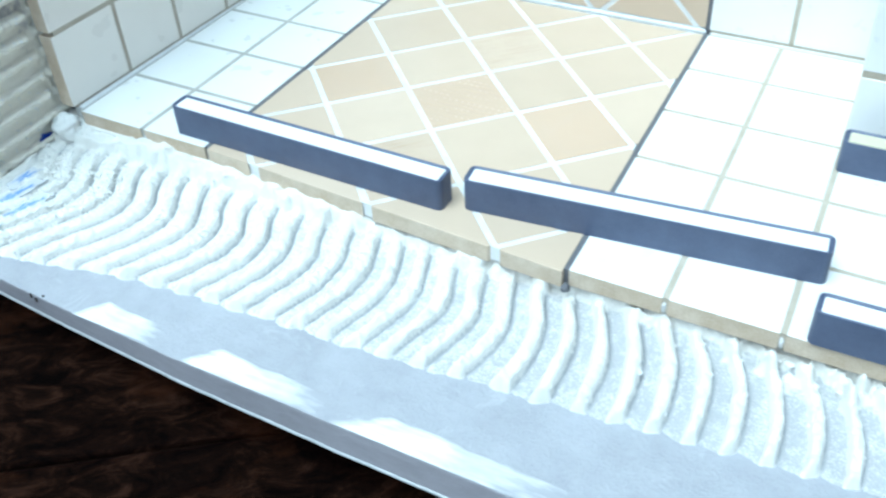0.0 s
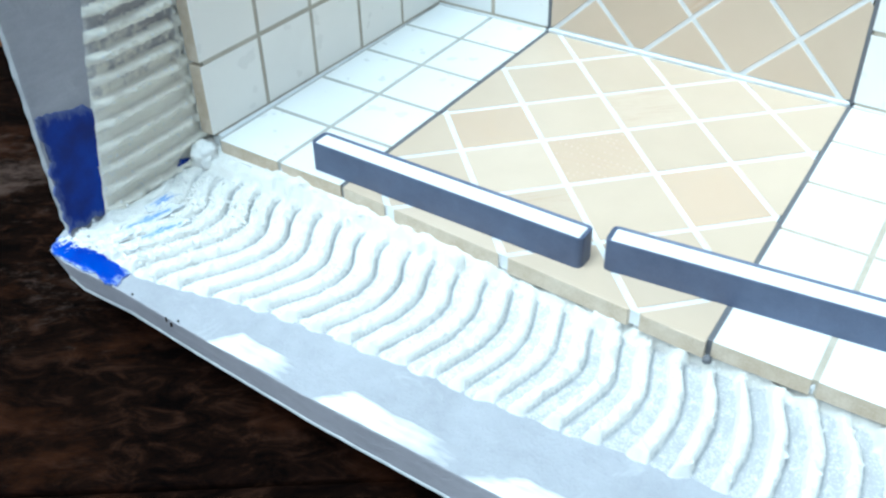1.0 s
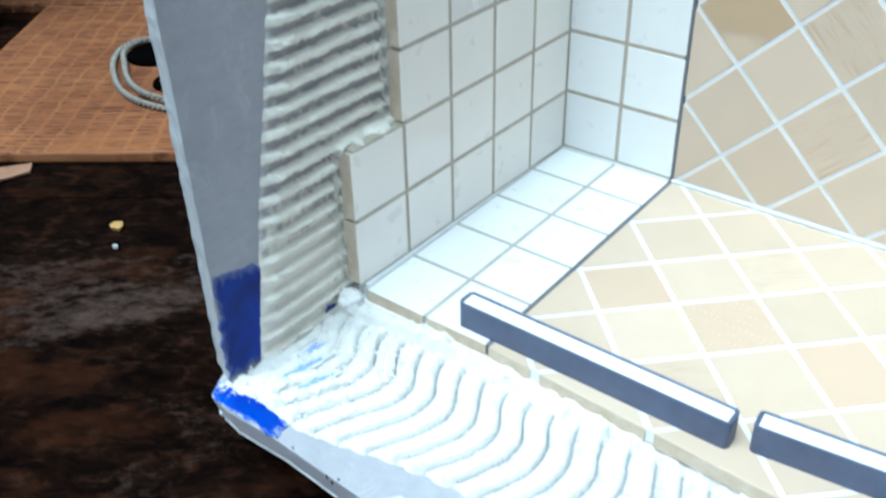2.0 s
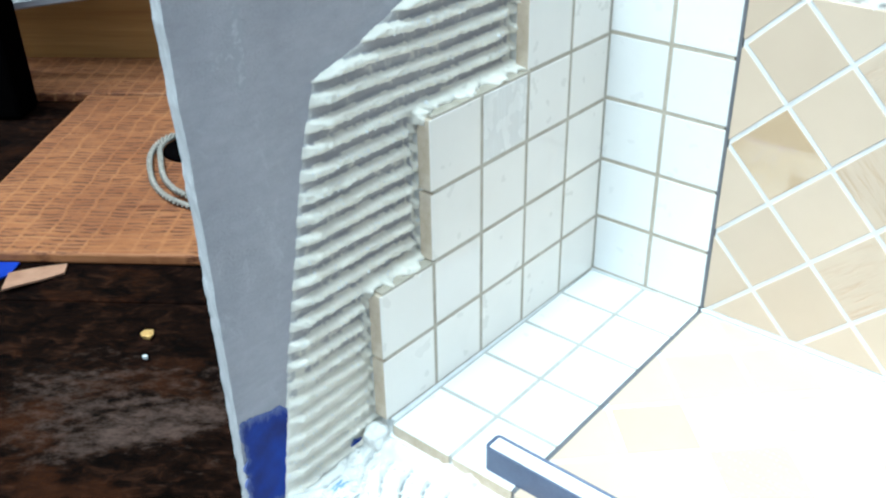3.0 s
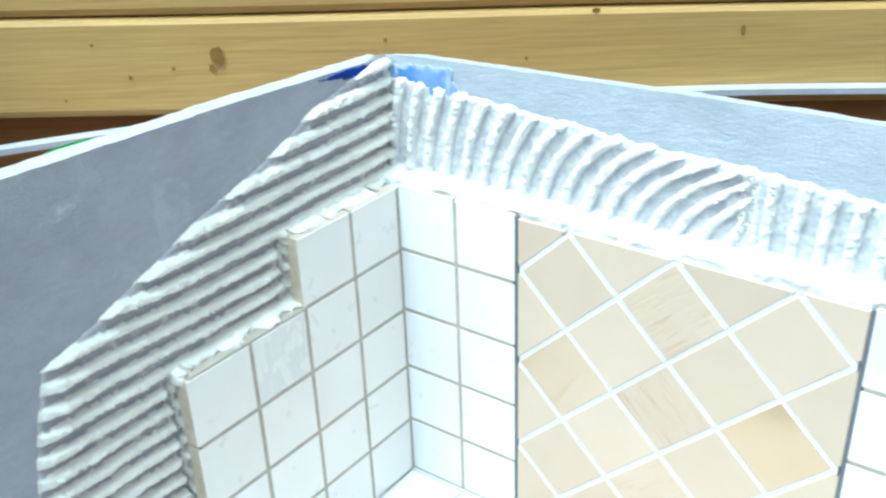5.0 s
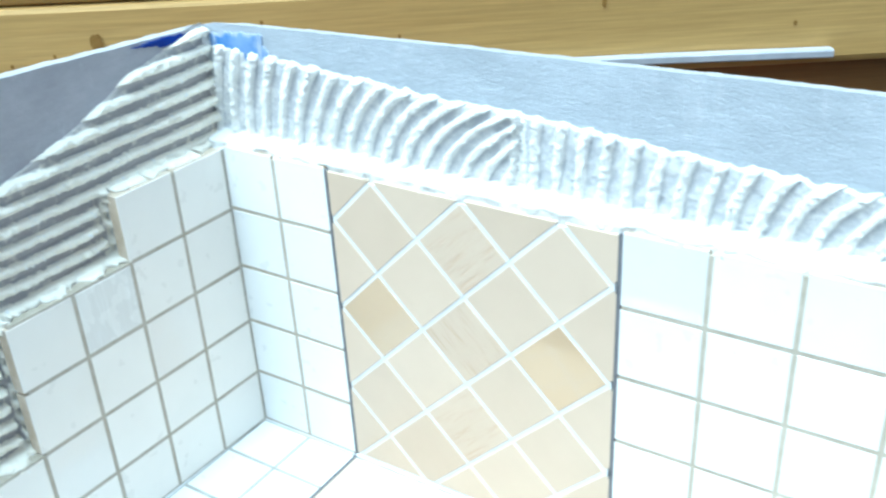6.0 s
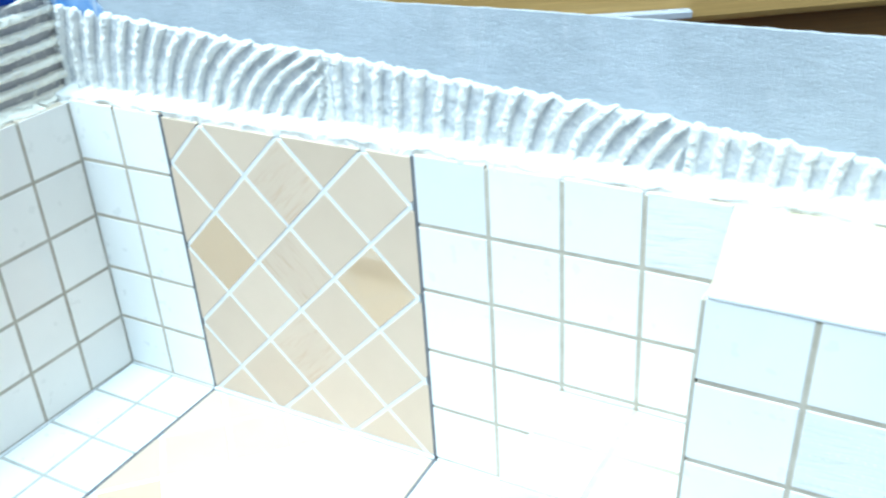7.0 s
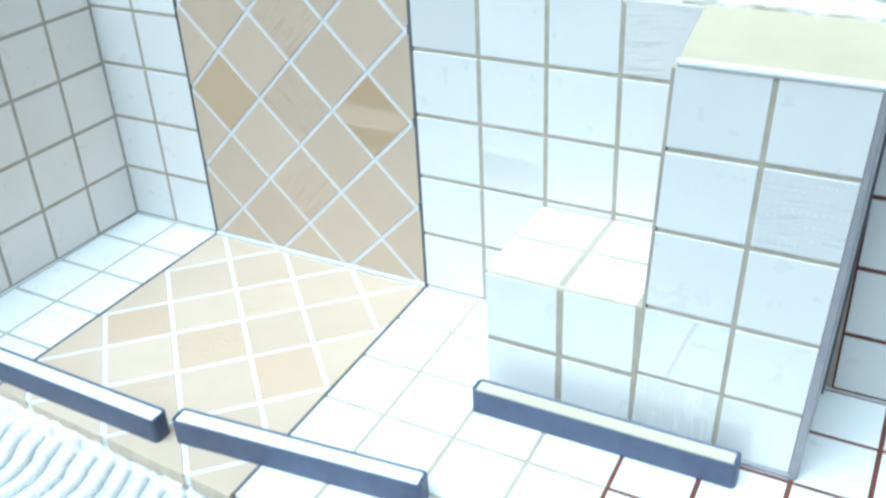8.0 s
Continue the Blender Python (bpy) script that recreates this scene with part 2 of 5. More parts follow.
DIRT = grainy("dark_dirt", (0.03, 0.022, 0.018), (0.09, 0.07, 0.06), 300, 0.9)
GREEN = grainy("green_plastic", (0.008, 0.12, 0.012), (0.02, 0.22, 0.02), 30, 0.35)
ALU = grainy("pale_grey_aluminium", (0.40, 0.41, 0.44), (0.52, 0.53, 0.56), 80, 0.4, 0.0001)
TRIM_GREY = grainy("grey_edge_trim", (0.27, 0.27, 0.29), (0.37, 0.37, 0.39), 120, 0.5, 0.0001)
SIDE_RENDER = grainy("pale_grey_side", (0.56, 0.56, 0.58), (0.68, 0.68, 0.69), 90, 0.6, 0.0002)
SLATE = grainy("slate_blue_casing", (0.060, 0.076, 0.135), (0.098, 0.120, 0.195), 130, 0.42, 0.0001, 3000, 0.5)
INLAY_WHITE = grainy("white_inlay", (0.82, 0.83, 0.82), (0.88, 0.88, 0.88), 60, 0.35, 0.0001)
INLAY_CREAM = grainy("cream_inlay", (0.50, 0.475, 0.345), (0.56, 0.53, 0.395), 60, 0.35, 0.0001)
def brushed_blue(name, under, blend, dark, light, uneven, stretch, bias):
    """Blue sealant brushed out: solid inside, fraying to what lies under it at the rim."""
    m, n, l, b = mat(name, dark, 0.6, 0.25)
    film = n.new("ShaderNodeAttribute")
    film.attribute_name = "film"
    f = noise_tex(n, l, coords(n, l, stretch), 650, 5, 0.65)
    cover = maths(n, l, "ADD", film.outputs["Fac"], maths(n, l, "MULTIPLY", maths(n, l, "SUBTRACT", f, 0.5), uneven))
    cover = maths(n, l, "ADD", cover, bias)
    tone = ramp(n, l, noise_tex(n, l, coords(n, l), 90, 4), [(0.35, dark), (0.65, light)])
    c = mix(n, l, ramp(n, l, cover, [(-0.0, (0, 0, 0)), (0.10, (0.7, 0.7, 0.7)), (0.28, (1, 1, 1))]), under, tone)
    c = mix(n, l, ramp(n, l, cover, [(0.06, (0.5, 0.5, 0.5)), (0.30, (0, 0, 0))]), c, blend)
    l.new(c, b.inputs["Base Color"])
    return m


BLUE_STREAK = brushed_blue("streaked_blue_sealant", (0.68, 0.67, 0.64), (0.60, 0.64, 0.72), (0.12, 0.25, 0.58), (0.35, 0.46, 0.70), 3.2, (0.3, 1, 1), -0.62)
BLUE_FLOOR = brushed_blue("bright_blue_sealant", (0.68, 0.68, 0.66), (0.22, 0.32, 0.60), (0.002, 0.024, 0.30), (0.006, 0.060, 0.46), 1.2, (0.6, 1, 1), 0.12)
BLUE = brushed_blue("blue_sealant", (0.30, 0.31, 0.35), (0.12, 0.16, 0.34), (0.001, 0.012, 0.15), (0.003, 0.032, 0.30), 0.5, (1, 1, 0.4), 0.13)
BLUE_WIPE = brushed_blue("wiped_blue_sealant", (0.43, 0.465, 0.505), (0.34, 0.42, 0.58), (0.09, 0.20, 0.48), (0.22, 0.33, 0.56), 1.5, (1, 1, 0.2), -0.10)


def paper_material(name="grey_board_paper", tone=(1.0, 1.0, 1.0)):
    """Grey plasterboard paper with fibres, faint scuffs and pale scratches."""
    m, n, l, b = mat(name, (0.3, 0.31, 0.34), 0.88, 0.25)
    v = coords(n, l)
    f = noise_tex(n, l, v, 40, 6, 0.6)
    fibre = noise_tex(n, l, coords(n, l, (0.7, 0.7, 1)), 1500, 4, 0.7)
    c = ramp(n, l, maths(n, l, "ADD", maths(n, l, "MULTIPLY", f, 0.75), maths(n, l, "MULTIPLY", fibre, 0.25)), [(0.32, (0.34, 0.347, 0.374)), (0.68, (0.425, 0.433, 0.466))])
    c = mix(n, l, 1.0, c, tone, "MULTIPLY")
    laid = noise_tex(n, l, coords(n, l, (0.35, 0.35, 1)), 420, 5, 0.65)
    c = mix(n, l, 0.5, c, ramp(n, l, laid, [(0.34, (0.80, 0.80, 0.81)), (0.66, (1.0, 1.0, 1.0))]), "MULTIPLY")
    scuff = noise_tex(n, l, coords(n, l, (1, 1, 0.6)), 75, 9, 0.72, 0.8)
    c = mix(n, l, ramp(n, l, scuff, [(0.57, (0, 0, 0)), (0.76, (0.5, 0.5, 0.5))]), c, (0.60, 0.61, 0.63))
    l.new(c, b.inputs["Base Color"])
    bump(n, l, b, maths(n, l, "ADD", maths(n, l, "ADD", fibre, laid), maths(n, l, "MULTIPLY", f, 3.0)), 0.75, 0.0005)
    return m


# One paper in per-face tones: the light on each face is put into colour.
PAPER = paper_material()
SIDE_PAPER = paper_material("warm_lit_board_paper", (1.09, 1.045, 1.03))
BACK_PAPER = paper_material("sky_lit_board_paper", (1.17, 1.235, 1.25))
EDGE_PAPER = paper_material("brightened_folded_edge_paper", (1.42, 1.36, 1.38))
CUT_EDGE = grainy("pale_cut_edge", (0.32, 0.33, 0.35), (0.49, 0.50, 0.52), 160, 0.9, 0.0007, 1200)
YELLOW_WOOD = timber("yellow_pine", [(0.25, (0.52, 0.335, 0.105)), (0.55, (0.575, 0.38, 0.125)), (0.80, (0.62, 0.42, 0.15))], 0.03, 50, 0, 0.5, 0.0003)
# pine darkened to brown: the beam's shadow is put into the colour
SHADED_PINE = timber("shaded_pine", [(0.30, (0.27, 0.13, 0.03)), (0.55, (0.36, 0.185, 0.05)), (0.78, (0.42, 0.235, 0.075))], 0.03, 50, 0, 0.55, 0.0003)


def woven_material():
    """Reddish hardboard: dark dashes pressed in rows, cell by cell, worn smooth here and there and along the front."""
    m, n, l, b = mat("orange_pressed_board", (0.3, 0.13, 0.06), 0.62, 0.3)
    v = coords(n, l)
    push = mix(n, l, 0.010, v, noise_tex(n, l, v, 30, 4), "ADD")

    def rows(width, height, gap, smooth):
        cells = n.new("ShaderNodeTexBrick")
        cells.offset = 0.0
        for key, value in (("Scale", 1.0), ("Brick Width", width), ("Row Height", height), ("Mortar Size", gap), ("Mortar Smooth", smooth)):
            cells.inputs[key].default_value = value
        l.new(push, cells.inputs["Vector"])
        return maths(n, l, "SUBTRACT", 1.0, cells.outputs["Fac"])
    cell, dash = rows(0.0125, 0.0144, 0.0016, 0.8), rows(0.0125, 0.0036, 0.0011, 0.7)
    deep = ramp(n, l, noise_tex(n, l, coords(n, l, (0.35, 1, 1)), 260, 4, 0.65), [(0.40, (0, 0, 0)), (0.56, (1, 1, 1))])
    mark = maths(n, l, "MULTIPLY", maths(n, l, "MULTIPLY", cell, dash), deep)
    grain = noise_tex(n, l, coords(n, l, (0.10, 1, 1)), 240, 6, 0.68)
    c = ramp(n, l, grain, [(0.32, (0.180, 0.066, 0.021)), (0.52, (0.245, 0.103, 0.037)), (0.72, (0.30, 0.142, 0.058))])
    axis = n.new("ShaderNodeSeparateXYZ")
    l.new(v, axis.inputs[0])
    worn = maths(n, l, "ADD", noise_tex(n, l, coords(n, l, (0.5, 1, 1)), 32, 5, 0.6), maths(n, l, "MULTIPLY", maths(n, l, "SUBTRACT", axis.outputs[1], 0.125), 1.6))
    shown = maths(n, l, "MULTIPLY", mark, ramp(n, l, worn, [(0.24, (0, 0, 0)), (0.40, (0.95, 0.95, 0.95))]))
    c = mix(n, l, maths(n, l, "MULTIPLY", maths(n, l, "SUBTRACT", 1.0, cell), 0.16), c, (0.36, 0.19, 0.085))
    c = mix(n, l, shown, c, (0.085, 0.026, 0.008))
    blot = noise_tex(n, l, v, 16, 5, 0.6)
    c = mix(n, l, 0.7, c, ramp(n, l, blot, [(0.35, (0.62, 0.52, 0.50)), (0.62, (0.98, 0.95, 0.95))]), "MULTIPLY")
    stain = noise_tex(n, l, v, 75, 4, 0.6)
    c = mix(n, l, ramp(n, l, stain, [(0.68, (0, 0, 0)), (0.74, (0.7, 0.7, 0.7))]), c, (0.06, 0.02, 0.01))
    l.new(c, b.inputs["Base Color"])
    bump(n, l, b, maths(n, l, "SUBTRACT", maths(n, l, "MULTIPLY", grain, 0.4), shown), 0.7, 0.0006)
    return m


WOVEN = woven_material()


# ---- builders ----
def mesh_object(name, bm, mats, parent=None, label=""):
    me = bpy.data.meshes.new(name)
    bm.to_mesh(me)
    bm.free()
    for m in mats if isinstance(mats, (list, tuple)) else [mats]:
        me.materials.append(m)
    ob = new(name, me)
    if parent:
        ob.parent = parent
    if label:
        ob["label"] = label
    return ob


def part(name, bm, material, parent, label=""):
    return mesh_object(name, bm, material, parent, label)


def empty(name, x=0, y=0, z=0, turn=0.0):
    ob = new(name)
    ob.empty_display_size = 0.01
    ob.matrix_world = pose(x, y, z, 0, 0, turn)
    return ob


def box(bm, x0, x1, y0, y1, z0, z1, bev=0.0, seg=2, mat_index=0):
    r = bmesh.ops.create_cube(bm, size=1.0)
    for v in r["verts"]:
        v.co = Vector(((x0 + x1) / 2 + v.co.x * (x1 - x0), (y0 + y1) / 2 + v.co.y * (y1 - y0), (z0 + z1) / 2 + v.co.z * (z1 - z0)))
    faces = {f for v in r["verts"] for f in v.link_faces}
    for f in faces:
        f.material_index = mat_index
    if bev:
        edges = list({e for f in faces for e in f.edges})
        bmesh.ops.bevel(bm, geom=edges, offset=bev, segments=seg, profile=0.5, affect="EDGES", material=-1)
    return bm


FLOOR = ((0, 0, 0), (1, 0, 0), (0, 1, 0))
LEFT = ((0.0008, 0, 0), (0.018, 1, 0), (0, 0, 1))
LEFT_BOARD = ((0.0012, 0, 0), (0.006, 1, 0), (0, 0, 1))
BACK = ((0, 0, 0), (1, 0, 0), (0, 0, 1))


def axes(plane):
    o, a, b = (Vector(p) for p in plane)
    return o, a, b, a.cross(b)


def inset(poly, d):
    """Shrink a convex counter-clockwise polygon by d, corner by corner."""
    out, k = [], len(poly)
    for i in range(k):
        p0, p, p1 = Vector(poly[i - 1]), Vector(poly[i]), Vector(poly[(i + 1) % k])
        e0, e1 = (p - p0).normalized(), (p1 - p).normalized()
        n0, n1 = Vector((-e0.y, e0.x)), Vector((-e1.y, e1.x))
        s = n0 + n1
        out.append(p + s * (d / max(0.35, 0.5 * s.length_squared)))
    return out


def clip(poly, keep):
    """Cut a polygon to the half plane a*x + b*y <= c."""
    a, b, c = keep
    out = []
    for i in range(len(poly)):
        p, q = poly[i - 1], poly[i]
        fp, fq = a * p[0] + b * p[1] - c, a * q[0] + b * q[1] - c
        if (fp < 0) != (fq < 0):
            t = fp / (fp - fq)
            out.append((p[0] + t * (q[0] - p[0]), p[1] + t * (q[1] - p[1])))
        if fq <= 0:
            out.append(q)
    return out


def area(poly):
    return 0.5 * sum(poly[i - 1][0] * poly[i][1] - poly[i][0] * poly[i - 1][1] for i in range(len(poly)))


tile_rng = random.Random(7)


def tile(poly, plane, parent, glaze_mat, thick=0.005, bevel=0.00025, lift=0.0, name="tile"):
    """One ceramic tile: glazed face and rounded rim, raw body on its sides; laid a little out of true."""
    o, a, b, n = axes(plane)
    k = len(poly)
    cx, cy = sum(p[0] for p in poly) / k, sum(p[1] for p in poly) / k
    loc = [(p[0] - cx, p[1] - cy) for p in poly]
    up, up2 = inset(loc, bevel * 0.3), inset(loc, bevel)
    rings = [(loc, -thick), (loc, -bevel), (up, -bevel * 0.35), (up2, 0.0)]
    verts = [a * p[0] + b * p[1] + n * h for ring, h in rings for p in ring]
    faces, index = [list(range(3 * k, 4 * k)), list(range(k))[::-1]], [0, 1]
    for r in range(3):
        for i in range(k):
            j = (i + 1) % k
            faces.append([r * k + i, r * k + j, (r + 1) * k + j, (r + 1) * k + i])
            index.append(1 if r == 0 else 0)
    me = bpy.data.meshes.new(name)
    me.from_pydata(verts, [], faces)
    me.materials.append(glaze_mat)
    me.materials.append(BISCUIT)
    me.polygons.foreach_set("material_index", index)
    ob = new(name, me)
    ob.parent = parent
    tip = Matrix.Rotation(radians(max(-0.25, min(0.25, tile_rng.gauss(0, 0.12)))), 4, a) @ Matrix.Rotation(radians(max(-0.25, min(0.25, tile_rng.gauss(0, 0.12)))), 4, b)
    ob.matrix_world = Matrix.Translation(o + a * cx + b * cy + n * (lift + tile_rng.uniform(-0.00005, 0.00005))) @ tip
    return ob


def rect(x0, x1, y0, y1):
    return [(x0, y0), (x1, y0), (x1, y1), (x0, y1)]


def slab(name, poly, plane, top, bottom, material, parent=None):
    """A flat prism over a convex polygon, as grout bed or strip."""
    o, a, b, n = axes(plane)
    bm = bmesh.new()
    lo = [bm.verts.new(o + a * p[0] + b * p[1] + n * bottom) for p in poly]
    hi = [bm.verts.new(o + a * p[0] + b * p[1] + n * top) for p in poly]
    bm.faces.new(hi)
    bm.faces.new(lo[::-1])
    for i in range(len(poly)):
        j = (i + 1) % len(poly)
        bm.faces.new((lo[i], lo[j], hi[j], hi[i]))
    return mesh_object(name, bm, material, parent)


def lattice(seed, x, y, scale):
    """Smooth value noise between -1 and 1 on arrays, one cell per scale."""
    r = np.random.RandomState(seed).uniform(-1, 1, (256, 256))
    u, v = np.asarray(x) / scale + 1000.0, np.asarray(y) / scale + 1000.0
    i, j = np.floor(u).astype(int), np.floor(v).astype(int)
    fu, fv = u - i, v - j
    fu, fv = fu * fu * (3 - 2 * fu), fv * fv * (3 - 2 * fv)
    i, j = i % 255, j % 255
    return (r[i, j] * (1 - fu) + r[i + 1, j] * fu) * (1 - fv) + (r[i, j + 1] * (1 - fu) + r[i + 1, j + 1] * fu) * fv


def rough_outline(poly, seed, step=0.002, amp=0.0006):
    """Points along a polygon, closer together and a little uneven."""
    out = []
    for i in range(len(poly)):
        p, q = Vector(poly[i]), Vector(poly[(i + 1) % len(poly)])
        m = max(1, int((q - p).length / step))
        for k in range(m):
            s = p.lerp(q, k / m)
            d = Vector((-(q - p).y, (q - p).x)).normalized()
            j = float(lattice(seed, s.x * 1.0, s.y * 1.0, step * 2.5) + 0.6 * lattice(seed + 1, s.x, s.y, step * 0.9))
            out.append(tuple(s + d * j * amp * (0 if k == 0 else 1)))
    return out


def plasterboard(name, poly, plane, face, thick, seed, mats=(PAPER, GYPSUM, GYPSUM), amp=0.0006, drift=(0, 0), lip=0.0):
    """Gypsum board: paper on both faces, a broken white core along the cut edges."""
    o, a, b, n = axes(plane)
    pts = rough_outline(poly, seed, 0.002, amp)
    lean = drift if callable(drift) else lambda p: drift
    pts2 = [(p[0] + lean(p)[0] + float(lattice(seed + 3, p[0], p[1], 0.003)) * amp, p[1] + lean(p)[1] + float(lattice(seed + 4, p[0], p[1], 0.003)) * amp) for p in pts]
    mid = [((p[0] + q[0]) / 2, (p[1] + q[1]) / 2) for p, q in zip(pts, pts2)]
    bm = bmesh.new()
    rings = []
    c = Vector((sum(p[0] for p in pts) / len(pts), sum(p[1] for p in pts) / len(pts)))
    for ring, h, shrink in ((pts, 0.0, 0.0), (pts, -0.0006, 0.0), (mid, -thick * 0.5, 0.0), (pts2, -thick + 0.0008, 0.0), (pts2, -thick + 0.0006, -lip), (pts2, -thick, -lip)):
        row = []
        for p in ring:
            d = (c - Vector(p)).normalized() * shrink
            row.append(bm.verts.new(o + a * (p[0] + d.x) + b * (p[1] + d.y) + n * (face + h)))
        rings.append(row)
    bm.faces.new(rings[0])
    bm.faces.new(rings[-1][::-1])
    k = len(pts)
    for r in range(len(rings) - 1):
        for i in range(k):
            j = (i + 1) % k
            f = bm.faces.new((rings[r + 1][i], rings[r + 1][j], rings[r][j], rings[r][i]))
            f.material_index = 2 if r > 2 else 1
    return mesh_object(name, bm, list(mats))


def smear(name, poly, plane, height, seed, material, parent=None, amp=0.0012, label=""):
    """A thin film with a frayed outline that lies on a surface, thinning out towards its rim."""
    o, a, b, n = axes(plane)
    pts = rough_outline(poly, seed, 0.0012, amp)
    k = len(pts)
    c = (sum(p[0] for p in pts) / k, sum(p[1] for p in pts) / k)
    bm = bmesh.new()
    rings = []
    for f, h in ((1.0, -0.0008), (1.0, 0.0), (0.82, 0.0001), (0.58, 0.0002), (0.3, 0.0002)):
        rings.append([bm.verts.new(o + a * (c[0] + (p[0] - c[0]) * f) + b * (c[1] + (p[1] - c[1]) * f) + n * (height + h)) for p in pts])
    for r0, r1 in zip(rings, rings[1:]):
        for i in range(k):
            j = (i + 1) % k
            bm.faces.new((r0[i], r0[j], r1[j], r1[i]))
    bm.faces.new(rings[-1])
    ob = mesh_object(name, bm, material, parent, label)
    film = [v for v in (0.0, 0.0, 0.20, 0.6, 1.0) for _ in range(k)]
    ob.data.attributes.new("film", "FLOAT", "POINT").data.foreach_set("value", film)
    return ob


def combed(name, plane, u0, u1, v0, v1, step, height, keep, material, base, rim=0.8, fade=0.0016, sharp=0.0012):
    """A bed of adhesive combed with a notched trowel: a fine height field, trimmed to an outline."""
    o, a, b, n = axes(plane)
    u, v = np.meshgrid(np.arange(u0, u1, step), np.arange(v0, v1, step), indexing="ij")
    h = height(u, v)
    ok = keep(u, v)
    cover = np.maximum(np.clip((h - 0.0003) / sharp, 0, 1), rim * np.clip((0.0022 - ok) / 0.0006, 0, 1))
    taper = np.clip(ok / fade, 0, 1) ** 0.6
    h = h * taper - 0.0007 * (1 - taper) + base
    idx = -np.ones(u.shape, dtype=int)
    use = ok > -0.0012
    idx[use] = np.arange(use.sum())
    co = (np.array(o)[None] + u[use][:, None] * np.array(a) + v[use][:, None] * np.array(b) + h[use][:, None] * np.array(n))
    q = np.stack([idx[:-1, :-1], idx[1:, :-1], idx[1:, 1:], idx[:-1, 1:]], -1).reshape(-1, 4)
    q = q[(q >= 0).all(1)]
    me = bpy.data.meshes.new(name)
    me.from_pydata(co.tolist(), [], q.tolist())
    me.polygons.foreach_set("use_smooth", [True] * len(q))
    me.materials.append(material)
    me.attributes.new("film", "FLOAT", "POINT").data.foreach_set("value", cover[use].astype(np.float32))
    return new(name, me)


def ridge(phase, width, u, v, seed, crumbs=0.12, steep=0.16, soft=0.34, wander=0.05):
    """Cross-section of the trowel's ridges: one soft flank, one steep, uneven and crumbly."""
    phase = phase + wander * lattice(seed, u, v, 0.009) + 0.15 * crumbs * lattice(seed + 1, u, v, 0.0018)
    d = (phase - np.round(phase)) * 2
    w = width * (1 + 0.14 * lattice(seed + 2, u, v, 0.011))
    far = np.clip((w + 0.5 * steep - d) / steep, 0, 1)
    near = np.clip((w + 0.5 * soft + d) / soft, 0, 1)
    s = far * far * (3 - 2 * far) * near * near * (3 - 2 * near)
    crest = 1 - 0.22 * np.clip(np.abs(d) / w, 0, 1) ** 2
    grit = 0.5 * lattice(seed + 4, u, v, 0.0024) + 1.2 * lattice(seed + 5, u, v, 0.0011)
    return s * crest * (1 + 0.14 * lattice(seed + 3, u, v, 0.014) + crumbs * grit)


# ---- sizes of the model, metres ----
P = 0.025                 # tile pitch
G = 0.0015                # joint width
BED = -0.0105             # board face behind the tile faces
THK = 0.0125              # plasterboard thickness
TABLE = -0.036
PX0, PX1 = 0.0493, 0.1585  # edges of the beige panel
SIDE = 0.366              # the model goes on this far to the side
FRONT = -0.1255           # front edge of the tiled floor


def skew(x, y):
    """The floor tiles right of the panel run a little out of square."""
    return x + min(1.0, max(0.0, (x - 0.05) / 0.1)) * max(0.0, -y) * 0.028 * (1.0 if x < 0.28 else max(0.0, (0.34 - x) / 0.06))


def on_floor(poly):
    return [(skew(x, y), y) for x, y in poly]


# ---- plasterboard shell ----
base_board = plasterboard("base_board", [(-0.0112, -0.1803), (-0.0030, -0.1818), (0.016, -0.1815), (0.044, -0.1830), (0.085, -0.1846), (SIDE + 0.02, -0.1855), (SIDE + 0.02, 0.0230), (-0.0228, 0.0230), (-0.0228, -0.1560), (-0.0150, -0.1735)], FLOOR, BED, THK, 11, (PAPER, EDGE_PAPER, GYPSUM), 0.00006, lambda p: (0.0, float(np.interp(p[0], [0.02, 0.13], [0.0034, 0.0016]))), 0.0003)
tagged(base_board, "grey plasterboard base sheet lying flat under the tiling model", "plasterboard", kind="structure")
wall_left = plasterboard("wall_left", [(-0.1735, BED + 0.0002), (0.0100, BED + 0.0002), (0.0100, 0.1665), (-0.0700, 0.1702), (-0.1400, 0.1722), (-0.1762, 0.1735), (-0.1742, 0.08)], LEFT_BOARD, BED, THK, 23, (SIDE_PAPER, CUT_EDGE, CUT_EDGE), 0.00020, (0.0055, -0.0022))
tagged(wall_left, "grey plasterboard side wall with a broken white edge", "plasterboard", kind="structure")
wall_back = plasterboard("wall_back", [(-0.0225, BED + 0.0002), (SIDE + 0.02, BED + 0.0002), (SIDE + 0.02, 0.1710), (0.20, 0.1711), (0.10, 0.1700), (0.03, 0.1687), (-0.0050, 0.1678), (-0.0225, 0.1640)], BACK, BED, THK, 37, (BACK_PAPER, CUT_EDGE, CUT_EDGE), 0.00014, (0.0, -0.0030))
tagged(wall_back, "grey plasterboard back wall of the tiling model", "plasterboard", kind="structure")
# unseen board, added to shade the pillar and the red-jointed corner
shade_board_right = slab("shade_board_right", [(BED + 0.0002, -0.1735), (0.1722, -0.1735), (0.1722, -0.0001 - BED), (BED + 0.0002, -0.0001 - BED)], ((SIDE - 0.0058, 0, 0), (0, 0, 1), (0, 1, 0)), 0.0, -THK, PAPER)
tagged(shade_board_right, "unseen grey plasterboard added to shade the right end", "plasterboard", kind="structure")
corner = bmesh.new()
